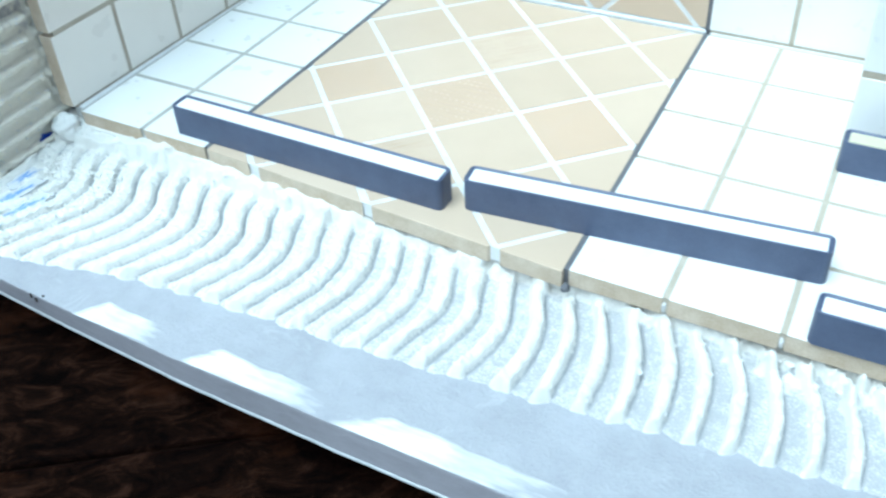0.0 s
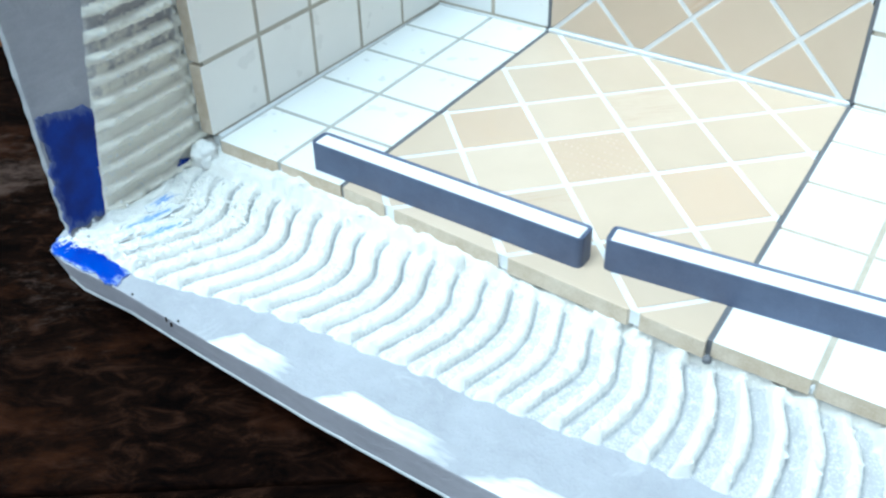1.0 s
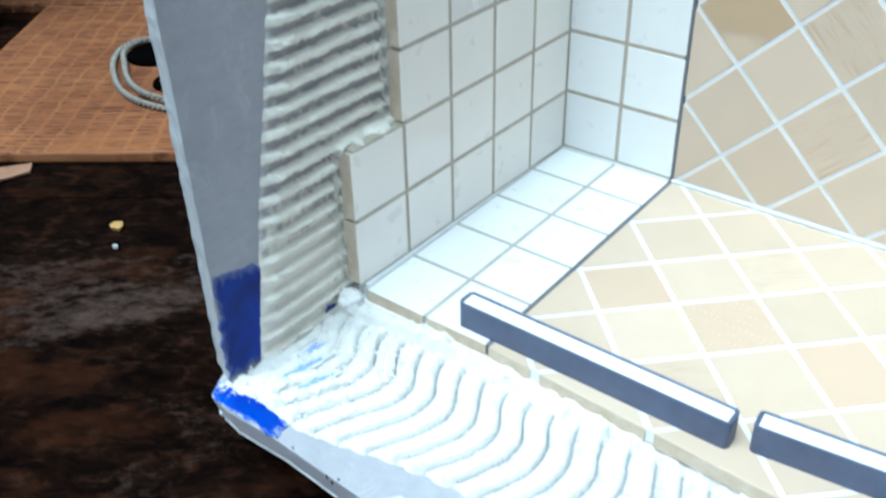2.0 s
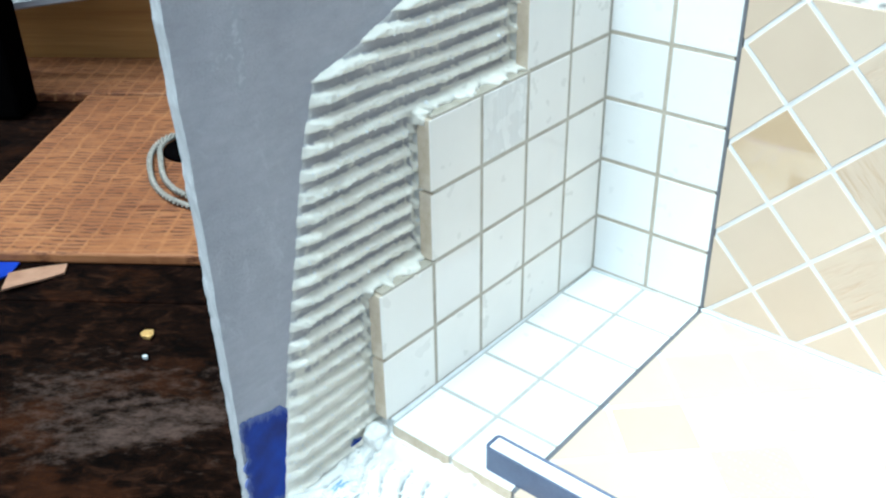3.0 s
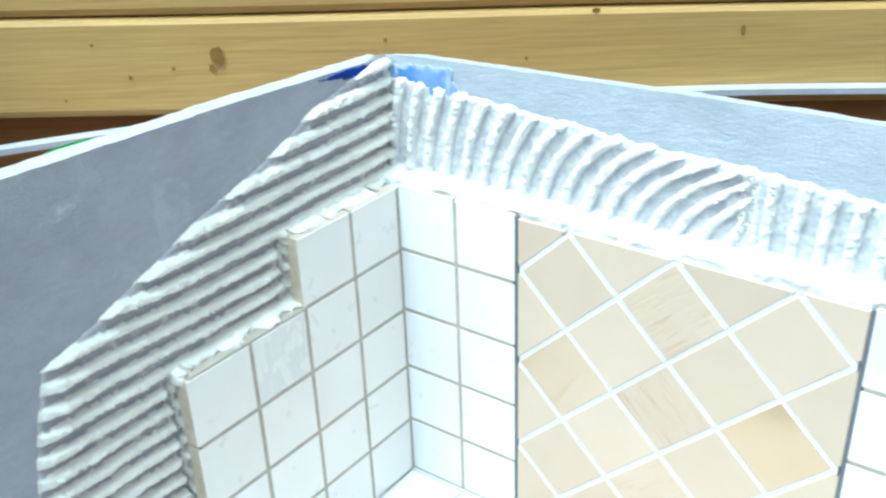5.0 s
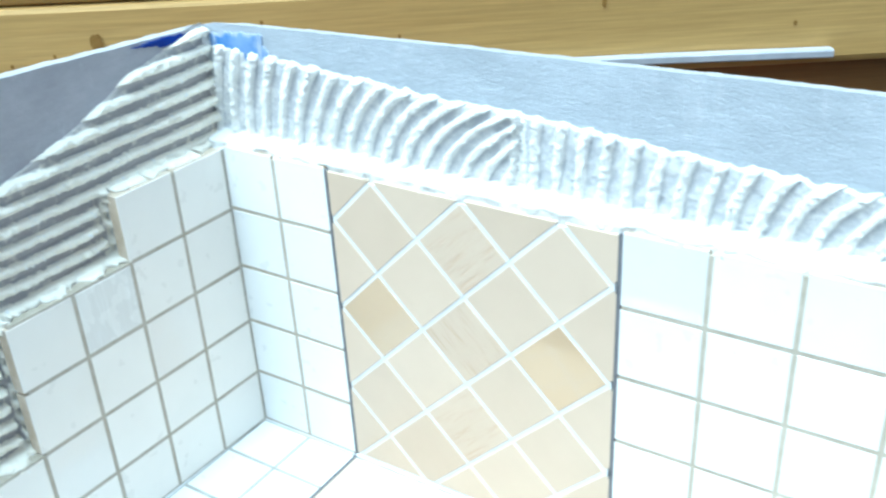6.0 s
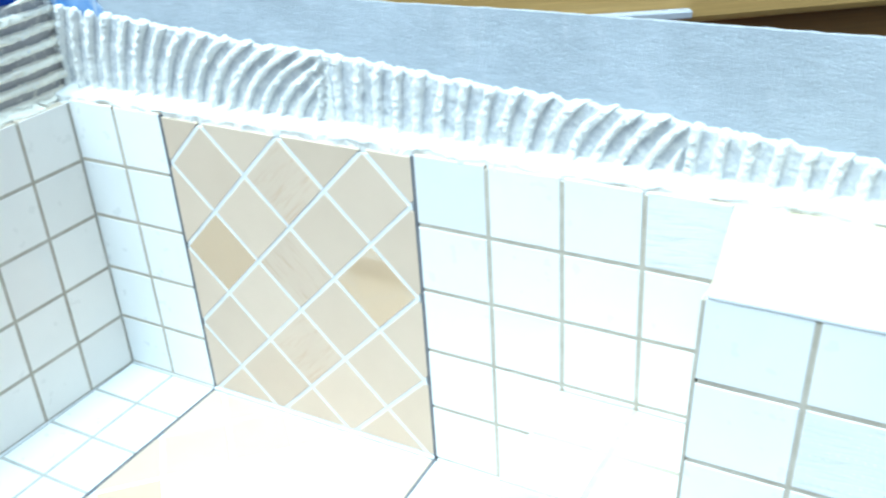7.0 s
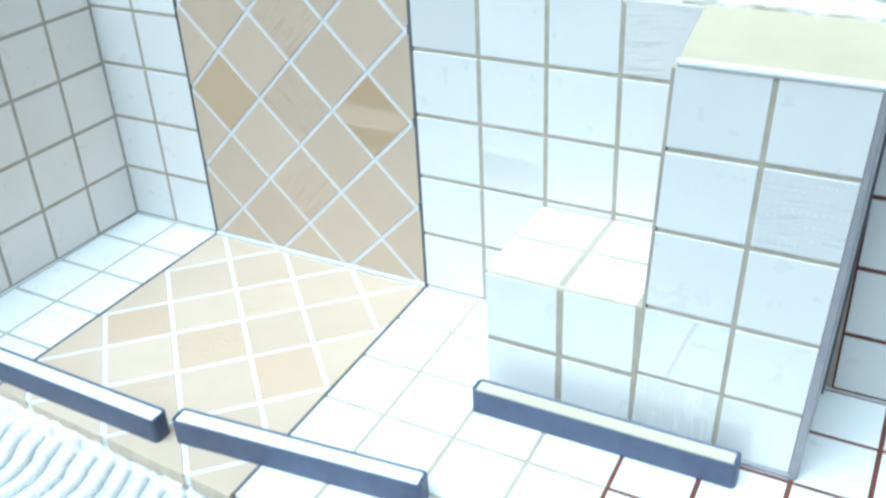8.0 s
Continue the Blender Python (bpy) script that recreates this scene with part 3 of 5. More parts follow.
for k in range(24):
    z = 0.126 + k * 0.00165
    r = 0.0013 + 0.0005 * math.sin(k * 2.1) + 0.0005 * math.sin(k * 0.7)
    bmesh.ops.create_icosphere(corner, subdivisions=1, radius=r, matrix=pose(BED + 0.0012 + 0.0006 * math.sin(k * 1.3), -BED - 0.0012, z, k * 40, k * 25, 0))
tagged(mesh_object("corner_filler", corner, ADHESIVE), "lumpy white filler running up the inside corner", "filler", kind="structure")

# ---- combed adhesive beds ----
LP, LZ = 0.0244, 0.0248   # pitch of the side wall tiles, along and up
LEFT_STEPS = ((0.0, 2 * LZ, -5 * LP - 0.0008), (2 * LZ, 4 * LZ, -4 * LP - 0.0008), (4 * LZ, 5 * LZ, -2 * LP - 0.0008))


def soft_curve(x, xs, ys, r=0.003):
    """Values between knots with the corners rounded off."""
    return sum(np.interp(x + d * r, xs, ys) for d in (-1, -0.6, -0.2, 0.2, 0.6, 1)) / 6


def floor_height(u, v):
    w = FRONT - v
    a1 = soft_curve(w, [-0.01, 0, 0.008, 0.016, 0.025, 0.035, 0.048], [0, -0.0006, 0.0012, 0.0072, 0.0078, 0.0030, -0.0045])
    a2 = soft_curve(w, [-0.01, 0, 0.010, 0.020, 0.032, 0.042], [0, 0, 0.005, 0.007, 0.0035, 0.0], 0.007)
    a3 = soft_curve(w, [-0.01, 0, 0.006, 0.019, 0.033, 0.045], [0, 0, 0.005, 0.009, 0.0095, 0.009], 0.006)
    t1, t2 = np.clip((u - 0.06) / 0.05, 0, 1), np.clip((u - 0.13) / 0.05, 0, 1)
    t1, t2 = t1 * t1 * (3 - 2 * t1), t2 * t2 * (3 - 2 * t2)
    off = a1 * (1 - t1) + a2 * t1 * (1 - t2) + a3 * t2
    ph = (u - off - 0.0028) / 0.0079
    wide = np.interp(u, [0.0, 0.11, 0.16, 0.22], [0.56, 0.53, 0.43, 0.40])
    soft = np.interp(u, [0.09, 0.18], [0.80, 0.36])
    h = ridge(ph, wide, u, v, 300, 0.13, 0.19, soft)
    # thins the film past each steep flank, putting the ridge's shadow into colour
    ridge_shade = np.clip(ridge(ph - 0.085, wide, u, v, 300, 0.13, 0.19, soft) - h, 0, 1) * (0.8 + 0.4 * lattice(301, u, v, 0.0012))
    h = h * np.interp(u, [0.05, 0.12, 0.2], [0.0029, 0.0030, 0.0034])
    messy = np.clip((0.016 - u) / 0.014, 0, 1)
    h = h * (1 - 0.62 * messy) + messy * 0.0010 * (1 + lattice(320, u, v, 0.004))
    heap = np.clip((0.0016 + 0.0035 * np.clip(lattice(324, u, v, 0.0032), 0, 1) - w) / 0.0016, 0, 1)
    h = h * (1 - 0.85 * heap) + heap * (np.interp(u, [0.0, 0.1, 0.2], [0.0062, 0.0056, 0.0042]) + 0.0017 * lattice(322, u, v, 0.009) + 0.0009 * lattice(323, u, v, 0.0022))
    spill = np.clip((0.010 - np.abs(w - 0.004)) / 0.006, 0, 1) * np.clip((0.026 - np.abs(u - 0.219)) / 0.008, 0, 1)
    h = h + spill * 0.0030 * np.clip(lattice(350, u, v, 0.0045) + 0.5 * lattice(351, u, v, 0.002) - 0.05, 0, 1)
    film = np.interp(u, [0.05, 0.17], [0.00120, 0.00068]) - np.interp(u, [0.08, 0.18], [0.0015, 0.0008]) * ridge_shade + 0.00012 * lattice(330, u, v, 0.003) + 0.00012 * lattice(331, u, v, 0.0011)
    return np.maximum(h, film)


def floor_keep(u, v):
    edge = np.interp(u, [-0.012, 0.0, 0.02, 0.046, 0.073, 0.118, 0.166, 0.211, 0.243, 0.30, 0.45], [-0.173, -0.1745, -0.1758, -0.1700, -0.1662, -0.1642, -0.1605, -0.1560, -0.1530, -0.149, -0.146])
    ph = (u - 0.002) / 0.0079
    edge = edge - 0.0003 * np.cos(ph * 2 * np.pi) + 0.0006 * lattice(340, u, v, 0.004) + 0.0002 * lattice(341, u, v, 0.0014)
    gap = 0.0018 + 0.001 * lattice(342, u, v, 0.004)
    return np.minimum(v - edge, u - (BED + gap * 0.2))


def left_height(u, v):
    ph = (v - 0.1068 + 0.0008 * np.sin((u + 0.09) * 36) + 0.0007 * lattice(401, u, v, 0.03)) / 0.0064
    h = ridge(-ph, np.interp(v, [0.015, 0.05], [0.38, 0.49]), u, v, 400, 0.15, 0.17, 0.22, 0.03) * 0.0034
    front = np.interp(v, [-0.012, 0.0, 0.038, 0.072, 0.103, 0.119], [-0.1620, -0.1605, -0.154, -0.1465, -0.140, -0.1345])
    h = h * (0.35 + 0.65 * np.clip((u - front) / 0.005, 0, 1))
    low = np.clip((0.024 - v) / 0.02, 0, 1)
    h = h * (1 - 0.25 * low) + low * (0.0004 + 0.0004 * lattice(420, u, v, 0.003))
    near = np.full(u.shape, 9.0)
    for z0, z1, y in LEFT_STEPS:
        near = np.where((v >= z0) & (v < z1), np.minimum(near, np.abs(y - u)), near)
        near = np.where((u > y), np.minimum(near, np.abs(v - z1)), near)
    ledge_top = np.full(u.shape, 9.0)
    for z0, z1, y in LEFT_STEPS:
        ledge_top = np.where((u > y - 0.0005) & (v > z1 - 0.003), np.minimum(ledge_top, v - z1), ledge_top)
    crack = np.full(u.shape, 9.0)
    for z0, z1, y in LEFT_STEPS:
        crack = np.where((v >= z0 + 0.004) & (v < z1 - 0.001), np.minimum(crack, np.abs(y - 0.0009 + 0.0006 * lattice(425, u, v, 0.005) - u)), crack)
    cap = np.clip((0.0022 + 0.0007 * lattice(421, u, v, 0.004) - ledge_top) / 0.0014, 0, 1)
    heap = np.clip((0.0035 - near) / 0.0035, 0, 1)
    h = h * (1 - 0.45 * heap) + heap * (0.0017 + 0.0012 * lattice(422, u, v, 0.0045) + 0.0007 * lattice(423, u, v, 0.0014))
    h = np.maximum(h, cap * np.where(lattice(426, u, v, 0.0028) > 0.72, 0.0008, 0.0066 + 0.0024 * lattice(424, u, v, 0.004) + 0.0010 * lattice(427, u, v, 0.0014)))
    h = h * np.clip((crack - 0.0006) / 0.0006, 0, 1)
    film = 0.00038 + 0.0006 * np.clip((0.045 - v) / 0.03, 0, 1) + 0.0002 * lattice(430, u, v, 0.0034) + 0.00015 * lattice(431, u, v, 0.0012)
    return np.maximum(h, film)


def left_keep(u, v):
    front = np.interp(v, [-0.012, 0.0, 0.038, 0.072, 0.103, 0.119], [-0.1620, -0.1605, -0.154, -0.1465, -0.140, -0.1345])
    top = np.interp(u, [-0.137, -0.118, -0.104, -0.079, -0.046, -0.027, 0.002, 0.02], [0.1190, 0.1250, 0.1303, 0.1402, 0.1502, 0.1590, 0.1662, 0.1664])
    rough = 0.0003 * lattice(440, u, v, 0.006) + 0.00015 * lattice(441, u, v, 0.0013)
    k = np.minimum(u - front, (top - v) * 0.9) + rough
    for z0, z1, y in LEFT_STEPS:
        k = np.where((v < z1 - 0.004) & (u > y + 0.004), -1.0, k)
    return k


def back_shape(u, v):
    w = np.clip((v - 0.122) / 0.034, 0, 1.3)
    k1 = np.interp(u, [-0.01, 0.02, 0.047, 0.074, 0.092, 0.115], [0.004, 0.006, 0.012, 0.019, 0.026, 0.034])
    k2 = np.interp(u, [0.12, 0.157, 0.191, 0.208, 0.219, 0.240], [0.002, 0.004, 0.010, 0.018, 0.026, 0.030])
    k3 = np.interp(u, [0.247, 0.28, 0.30, 0.34, 0.45], [0.005, 0.009, 0.013, 0.006, 0.008])
    seam1 = 0.1195 + 0.0015 * np.sin(v * 400)
    seam2 = 0.2400 + (v - 0.122) * 0.25
    k = np.where(u < seam1, k1, np.where(u < seam2, k2, k3))
    shift = np.where(u < seam1, 0.0, np.where(u < seam2, 0.0037, 0.0021))
    return k * w ** 1.9, shift


def back_height(u, v):
    off, shift = back_shape(u, v)
    h = ridge((u - off - shift) / 0.0076, 0.41, u, v, 500, 0.20, 0.18, 0.22, 0.03) * 0.0027
    top = np.clip((0.1282 + 0.0006 * lattice(521, u, v, 0.006) - v) / 0.0016, 0, 1)
    h = np.maximum(h, top * (0.0094 + 0.0010 * lattice(524, u, v, 0.004) + 0.0004 * lattice(525, u, v, 0.0013)))
    heap = np.clip((0.1300 - v) / 0.0045, 0, 1) * (1 - top)
    h = h * (1 - 0.3 * heap) + heap * (0.0020 + 0.0012 * lattice(522, u, v, 0.005) + 0.0006 * lattice(523, u, v, 0.0014))
    film = 0.00075 + 0.0002 * lattice(530, u, v, 0.0034) + 0.0002 * lattice(531, u, v, 0.0012)
    return np.maximum(h, film)


def back_keep(u, v):
    top = np.interp(u, [-0.012, 0.0, 0.051, 0.096, 0.12, 0.139, 0.175, 0.212, 0.246, 0.278, 0.302, 0.45], [0.1595, 0.1585, 0.1545, 0.1510, 0.1510, 0.1495, 0.1462, 0.1445, 0.1420, 0.1390, 0.1370, 0.130])
    return top + 0.0020 - v + 0.0007 * lattice(540, u, v, 0.004) + 0.0004 * lattice(541, u, v, 0.0013)


adhesive_floor = combed("adhesive_floor", FLOOR, BED + 0.0002, SIDE, -0.182, FRONT + 0.0065, 0.0004, floor_height, floor_keep, COMBED_FLOOR, BED, 0.35)
tagged(adhesive_floor, "white tile adhesive combed into wavy ridges on the base board", "tile adhesive", kind="structure")
adhesive_left = combed("adhesive_left", LEFT_BOARD, -0.168, 0.0100, BED + 0.001, 0.1705, 0.0004, left_height, left_keep, COMBED_LEFT, BED, 0.35, 0.0008, 0.0006)
tagged(adhesive_left, "cream tile adhesive combed into level ridges on the side wall", "tile adhesive", kind="structure")
adhesive_back = combed("adhesive_back", BACK, BED + 0.0005, SIDE, 0.1225, 0.165, 0.0004, back_height, back_keep, COMBED_BACK, BED)
tagged(adhesive_back, "white tile adhesive combed into fanned upright ridges on the back wall", "tile adhesive", kind="structure")



def sprinkle(name, plane, count, seed, u_range, v_range, height, keep, least, label):
    """Dried crumbs clinging to the ridges of a combed bed."""
    o, a, b, n = (np.array(x) for x in axes(plane))
    r = np.random.RandomState(seed)
    u, v = r.uniform(*u_range, count), r.uniform(*v_range, count)
    h = height(u, v)
    use = (h > least) & (keep(u, v) > 0.0012)
    u, v, h = u[use], v[use], h[use]
    size = r.uniform(0.00018, 0.00048, len(u)) * (1 + (r.uniform(0, 1, len(u)) > 0.95))
    base = np.array([(1, 0, 0), (-1, 0, 0), (0, 1, 0), (0, -1, 0), (0, 0, 1), (0, 0, -1)], float)
    sides = np.array([(0, 2, 4), (2, 1, 4), (1, 3, 4), (3, 0, 4), (2, 0, 5), (1, 2, 5), (3, 1, 5), (0, 3, 5)])
    centre = o + u[:, None] * a + v[:, None] * b + (h + BED)[:, None] * n
    co = centre[:, None, :] + size[:, None, None] * (base[None] + r.uniform(-0.4, 0.4, (len(u), 6, 3)))
    me = bpy.data.meshes.new(name)
    me.from_pydata(co.reshape(-1, 3).tolist(), [], (sides[None] + 6 * np.arange(len(u))[:, None, None]).reshape(-1, 3).tolist())
    me.materials.append(ADHESIVE)
    tagged(new(name, me), label, "crumbs", kind="stuff")


sprinkle("adhesive_crumbs", BACK, 5200, 11, (BED + 0.001, 0.34), (0.129, 0.160), back_height, back_keep, 0.0014, "dried crumbs clinging to the combed ridges of the back wall")
sprinkle("adhesive_crumbs", BACK, 900, 12, (0.1175, 0.1225), (0.128, 0.152), back_height, back_keep, 0.0003, "crumbs heaped along the seam between two trowel strokes")
sprinkle("adhesive_crumbs", LEFT_BOARD, 5200, 13, (-0.16, 0.008), (0.0, 0.162), left_height, left_keep, 0.0014, "dried crumbs clinging to the combed ridges of the side wall")
sprinkle("adhesive_crumbs", FLOOR, 4200, 14, (0.0, 0.26), (-0.175, FRONT), floor_height, floor_keep, 0.0016, "dried crumbs clinging to the combed ridges of the base board")

# solid adhesive under the tiles
for nm, poly, plane in (("adhesive_bed_floor", on_floor([(0.0, FRONT + 0.0022), (SIDE, FRONT + 0.0022), (SIDE, 0.0), (0.0, 0.0)]), FLOOR), ("adhesive_bed_back", rect(0.0, SIDE, 0.0, 0.1235), BACK)):
    tagged(slab(nm, poly, plane, -0.0046, BED - 0.0003, ADHESIVE), "white adhesive bed hidden beneath the tiles", "tile adhesive", kind="structure")
for z0, z1, y in LEFT_STEPS:
    tagged(slab("adhesive_bed_left", rect(y + 0.0016, 0.0, z0, z1 - 0.0022), LEFT, -0.0046, BED - 0.0003, ADHESIVE), "white adhesive bed hidden beneath the wall tiles", "tile adhesive", kind="structure")

def corner_film(u, v):
    return np.where(floor_keep(u, v) > 0.001, floor_height(u, v), 0.0005)


def corner_keep(u, v):
    """Thick in the corner, thinning out over the blue sealant."""
    return 0.0085 - np.hypot(u + 0.006, (v + 0.1715) * 1.5) + 0.006 * lattice(360, u, v, 0.002)


sprinkle("adhesive_crumbs", FLOOR, 2600, 15, (-0.0135, 0.012), (-0.1795, -0.1620), corner_film, corner_keep, 0.0, "white crumbs heaped in the front corner of the base board")
sprinkle("adhesive_crumbs", FLOOR, 1500, 16, (0.000, 0.030), (-0.1720, -0.1350), corner_film, floor_keep, 0.0004, "white crumbs scattered over the messy end of the adhesive")

# ---- blue sealant and filler smears ----
blue_front = smear("blue_sealant_patch", [(-0.1738, BED + 0.002), (-0.1510, BED + 0.002), (-0.1515, 0.012), (-0.1525, 0.0235), (-0.1610, 0.0262), (-0.1732, 0.0285)], LEFT_BOARD, BED + 0.0005, 601, BLUE, None, 0.0009)
tagged(blue_front, "deep blue sealant brushed up the front foot of the side wall", "sealant")
blue_floor = smear("blue_sealant_patch", [(-0.0118, -0.1793), (-0.0107, -0.1800), (-0.0030, -0.1814), (0.0060, -0.1813), (0.0178, -0.1812), (0.0168, -0.1755), (0.0120, -0.1742), (-0.0010, -0.1742), (-0.0136, -0.1748)], FLOOR, BED + 0.0005, 611, BLUE_FLOOR, None, 0.0009)
tagged(blue_floor, "bright blue sealant smeared over the front corner of the base board", "sealant")
for i, (x, y, ln, tr) in enumerate(((0.004, -0.1575, 0.012, 80), (0.0115, -0.1600, 0.010, 76), (0.0005, -0.1480, 0.006, 84))):
    s = smear("blue_sealant_streak", [(-ln, -0.0022), (ln, -0.0018), (ln * 0.8, 0.0020), (-ln * 0.9, 0.0016)], FLOOR, 0.0, 621 + i, BLUE_STREAK, None, 0.0009)
    s.matrix_world = pose(x, y, BED + 0.0025, 0, 0, tr)
    tagged(s, "thin blue streak showing through the white adhesive", "sealant")
dot = smear("blue_sealant_spot", [(-0.1345, -0.0080), (-0.1305, -0.0085), (-0.1280, -0.0065), (-0.1315, -0.0052)], LEFT_BOARD, BED + 0.0021, 631, BLUE, None, 0.0005)
tagged(dot, "small dark blue spot bare of adhesive in the inside corner", "sealant")
blue_top = smear("blue_sealant_patch", [(-0.0080, 0.1560), (0.0080, 0.1560), (0.0185, 0.1545), (0.0205, 0.1600), (0.0170, 0.1662), (-0.0080, 0.1645)], BACK, BED + 0.0005, 641, BLUE_WIPE, None, 0.0012)
tagged(blue_top, "blue sealant wiped under the top edge of the back wall", "sealant")
blue_top2 = smear("blue_sealant_patch", [(-0.0240, 0.1668), (-0.0120, 0.1640), (0.0010, 0.1642), (0.0020, 0.1660), (-0.0150, 0.1672)], LEFT_BOARD, BED + 0.0005, 651, BLUE, None, 0.0007)
tagged(blue_top2, "blue sealant wiped under the top edge of the side wall", "sealant")
def filler(name, plane, x0, x1, y0, y1, lean, seed, amount, label):
    """White filler or dust wiped thin along a board, thickest in the middle."""
    o, a, b, n = axes(plane)
    step = 0.0006
    u, v = np.meshgrid(np.arange(x0, x1, step), np.arange(y0, y1, step), indexing="ij")
    cx, cy = (x0 + x1) / 2, (y0 + y1) / 2
    p, q = (u - cx) / (x1 - x0) * 2, (v - cy - lean * (u - cx)) / (y1 - y0) * 2
    r = np.sqrt(p * p + 1.7 * q * q)
    body = 1.12 - 1.2 * r ** 1.2
    if plane is FLOOR:
        # pressed on along the board's rim and drawn out to one side
        f, g = (u - x0) / (x1 - x0), (v - y0) / (y1 - y0)
        body = 1.15 * np.clip(np.minimum(np.minimum((f - 0.20 * g) / 0.10, (1.0 - f) / 0.55), (1.0 - g - 0.22 * f) / 0.20), 0, 1)
    rub = np.minimum(body * 4, 1) if plane is FLOOR else 1.0
    film = np.clip(amount * body + amount * rub * (0.22 * lattice(seed, u, v, 0.006) + 0.15 * lattice(seed + 1, u, v * 3, 0.003)), 0, 1)
    use = film > 0.02
    idx = -np.ones(u.shape, dtype=int)
    idx[use] = np.arange(use.sum())
    h = BED - 0.0001 + 0.0003 * np.minimum(film * 3, 1)
    q4 = np.stack([idx[:-1, :-1], idx[1:, :-1], idx[1:, 1:], idx[:-1, 1:]], -1).reshape(-1, 4)
    me = bpy.data.meshes.new(name)
    me.from_pydata((np.array(o)[None] + u[use][:, None] * np.array(a) + v[use][:, None] * np.array(b) + h[use][:, None] * np.array(n)).tolist(), [], q4[(q4 >= 0).all(1)].tolist())
    me.polygons.foreach_set("use_smooth", [True] * len(me.polygons))
    me.materials.append(SMEARED if plane is FLOOR else DUST)
    me.attributes.new("film", "FLOAT", "POINT").data.foreach_set("value", film[use].astype(np.float32))
    tagged(new(name, me), label, "filler", group="filler smears" if plane is FLOOR else "")


for i, (x0, x1, y0, y1, lean) in enumerate(((0.0530, 0.0840, -0.1838, -0.1755, 0.0), (0.0870, 0.1300, -0.1846, -0.1762, 0.0), (0.1290, 0.1890, -0.1848, -0.1764, 0.0), (0.1950, 0.2500, -0.1849, -0.1772, 0.0))):
    filler("filler_smear", FLOOR, x0, x1, y0, y1, lean, 660 + 2 * i, 0.62, "long white filler smear near the edge of the base board")
for i, (x0, x1, y0, y1, lean, amount) in enumerate(((-0.1600, -0.1530, 0.1080, 0.1640, 2.0, 0.19), (-0.1700, -0.1540, 0.1290, 0.1370, 0.30, 0.22), (-0.1620, -0.1440, 0.1560, 0.1690, 0.1, 0.2), (-0.1300, -0.1050, 0.1540, 0.1640, 0.2, 0.20))):
    filler("dust_scuff", LEFT_BOARD, x0, x1, y0, y1, lean, 690 + 2 * i, amount, "faint pale scuff rubbed on the grey side wall")


def lump(name, x, y, z, r, squash, seed, material):
    bm = bmesh.new()
    bmesh.ops.create_icosphere(bm, subdivisions=4, radius=1.0)
    for v in bm.verts:
        d = 1 + 0.28 * noise.noise(v.co * 1.7 + Vector((seed, 0, 0))) + 0.20 * noise.noise(v.co * 4.0 + Vector((0, seed, 0)))
        v.co = Vector((v.co.x * r * d, v.co.y * r * d, v.co.z * r * squash * d))
    for f in bm.faces:
        f.smooth = True
    ob = mesh_object(name, bm, material)
    ob.matrix_world = pose(x, y, z, 0, 0, seed * 40)
    return ob


tagged(lump("adhesive_lump", -0.0040, -0.1250, -0.0060, 0.0044, 1.10, 3, ADHESIVE), "rounded white lump of adhesive at the tile corner", "adhesive")
tagged(lump("silicone_blob", 0.1628, -0.1295, -0.0042, 0.0011, 1.1, 15, SILICONE), "small dark blob where the silicone joint ends", "sealant")
for x, y, r in ((0.0258, -0.1214, 0.0010), (0.0675, -0.1226, 0.0011), (0.1035, -0.1246, 0.0012), (0.1395, -0.1266, 0.0011), (0.1860, -0.1268, 0.0009), (0.2125, -0.1268, 0.0009)):
    tagged(lump("grout_end", x, y, -0.0032, r * 0.78, 2.6, int(x * 900), GROUT_WHITE), "pale blob of grout oozing from a joint at the tile edge", "grout", "grout ends")
crumbs = bmesh.new()
crng = random.Random(5)
for i in range(760):
    w = crng.random()
    if w < 0.30:
        c = (crng.uniform(0.0, SIDE), FRONT - abs(crng.gauss(0, 0.002)), BED + crng.uniform(0.002, 0.0042))
    elif w < 0.55:
        c = (BED + crng.uniform(0.001, 0.003), crng.uniform(-0.16, -0.127), crng.uniform(-0.009, 0.01))
    else:
        c = (crng.uniform(-0.009, 0.03), crng.uniform(-0.175, -0.128), BED + crng.uniform(0.001, 0.003))
    bmesh.ops.create_icosphere(crumbs, subdivisions=1, radius=crng.uniform(0.00015, 0.00050 if w < 0.55 else 0.00075), matrix=pose(*c, crng.uniform(0, 360), crng.uniform(0, 360), 0) @ Matrix.Diagonal((1, crng.uniform(0.5, 1), crng.uniform(0.4, 1), 1)))
tagged(mesh_object("adhesive_crumbs", crumbs, ADHESIVE), "crumbs of dried adhesive along the tile edge", "crumbs", kind="stuff")

# ---- tiled floor ----
grout_floor_left = slab("floor_left_strip", rect(0.0002, PX0 - 0.0009, -0.1219, -0.0002), FLOOR, -0.0002, -0.0045, GROUT_PALE)
tagged(grout_floor_left, "strip of small white glazed floor tiles with pale grout", "floor tiles", kind="structure")
FY = [0.0, -0.0226, -0.0474, -0.0724, -0.0976, -0.1222]
for i in range(2):
    for j in range(5):
        x0, x1 = (0.0010, P - G / 2) if i == 0 else (P + G / 2, PX0 - 0.0008)
        tile(rect(x0, x1, FY[j + 1] + (G / 2 if j < 4 else 0), FY[j] - (0.0010 if j == 0 else G / 2)), FLOOR, grout_floor_left, WHITE_GLAZE)

floor_panel = slab("floor_panel", on_floor([(PX0 + 0.0009, -0.1224), (PX1 - 0.0010, -0.1283), (PX1 - 0.0010, -0.0002), (PX0 + 0.0009, -0.0002)]), FLOOR, -0.00028, -0.0045, GROUT_WHITE)
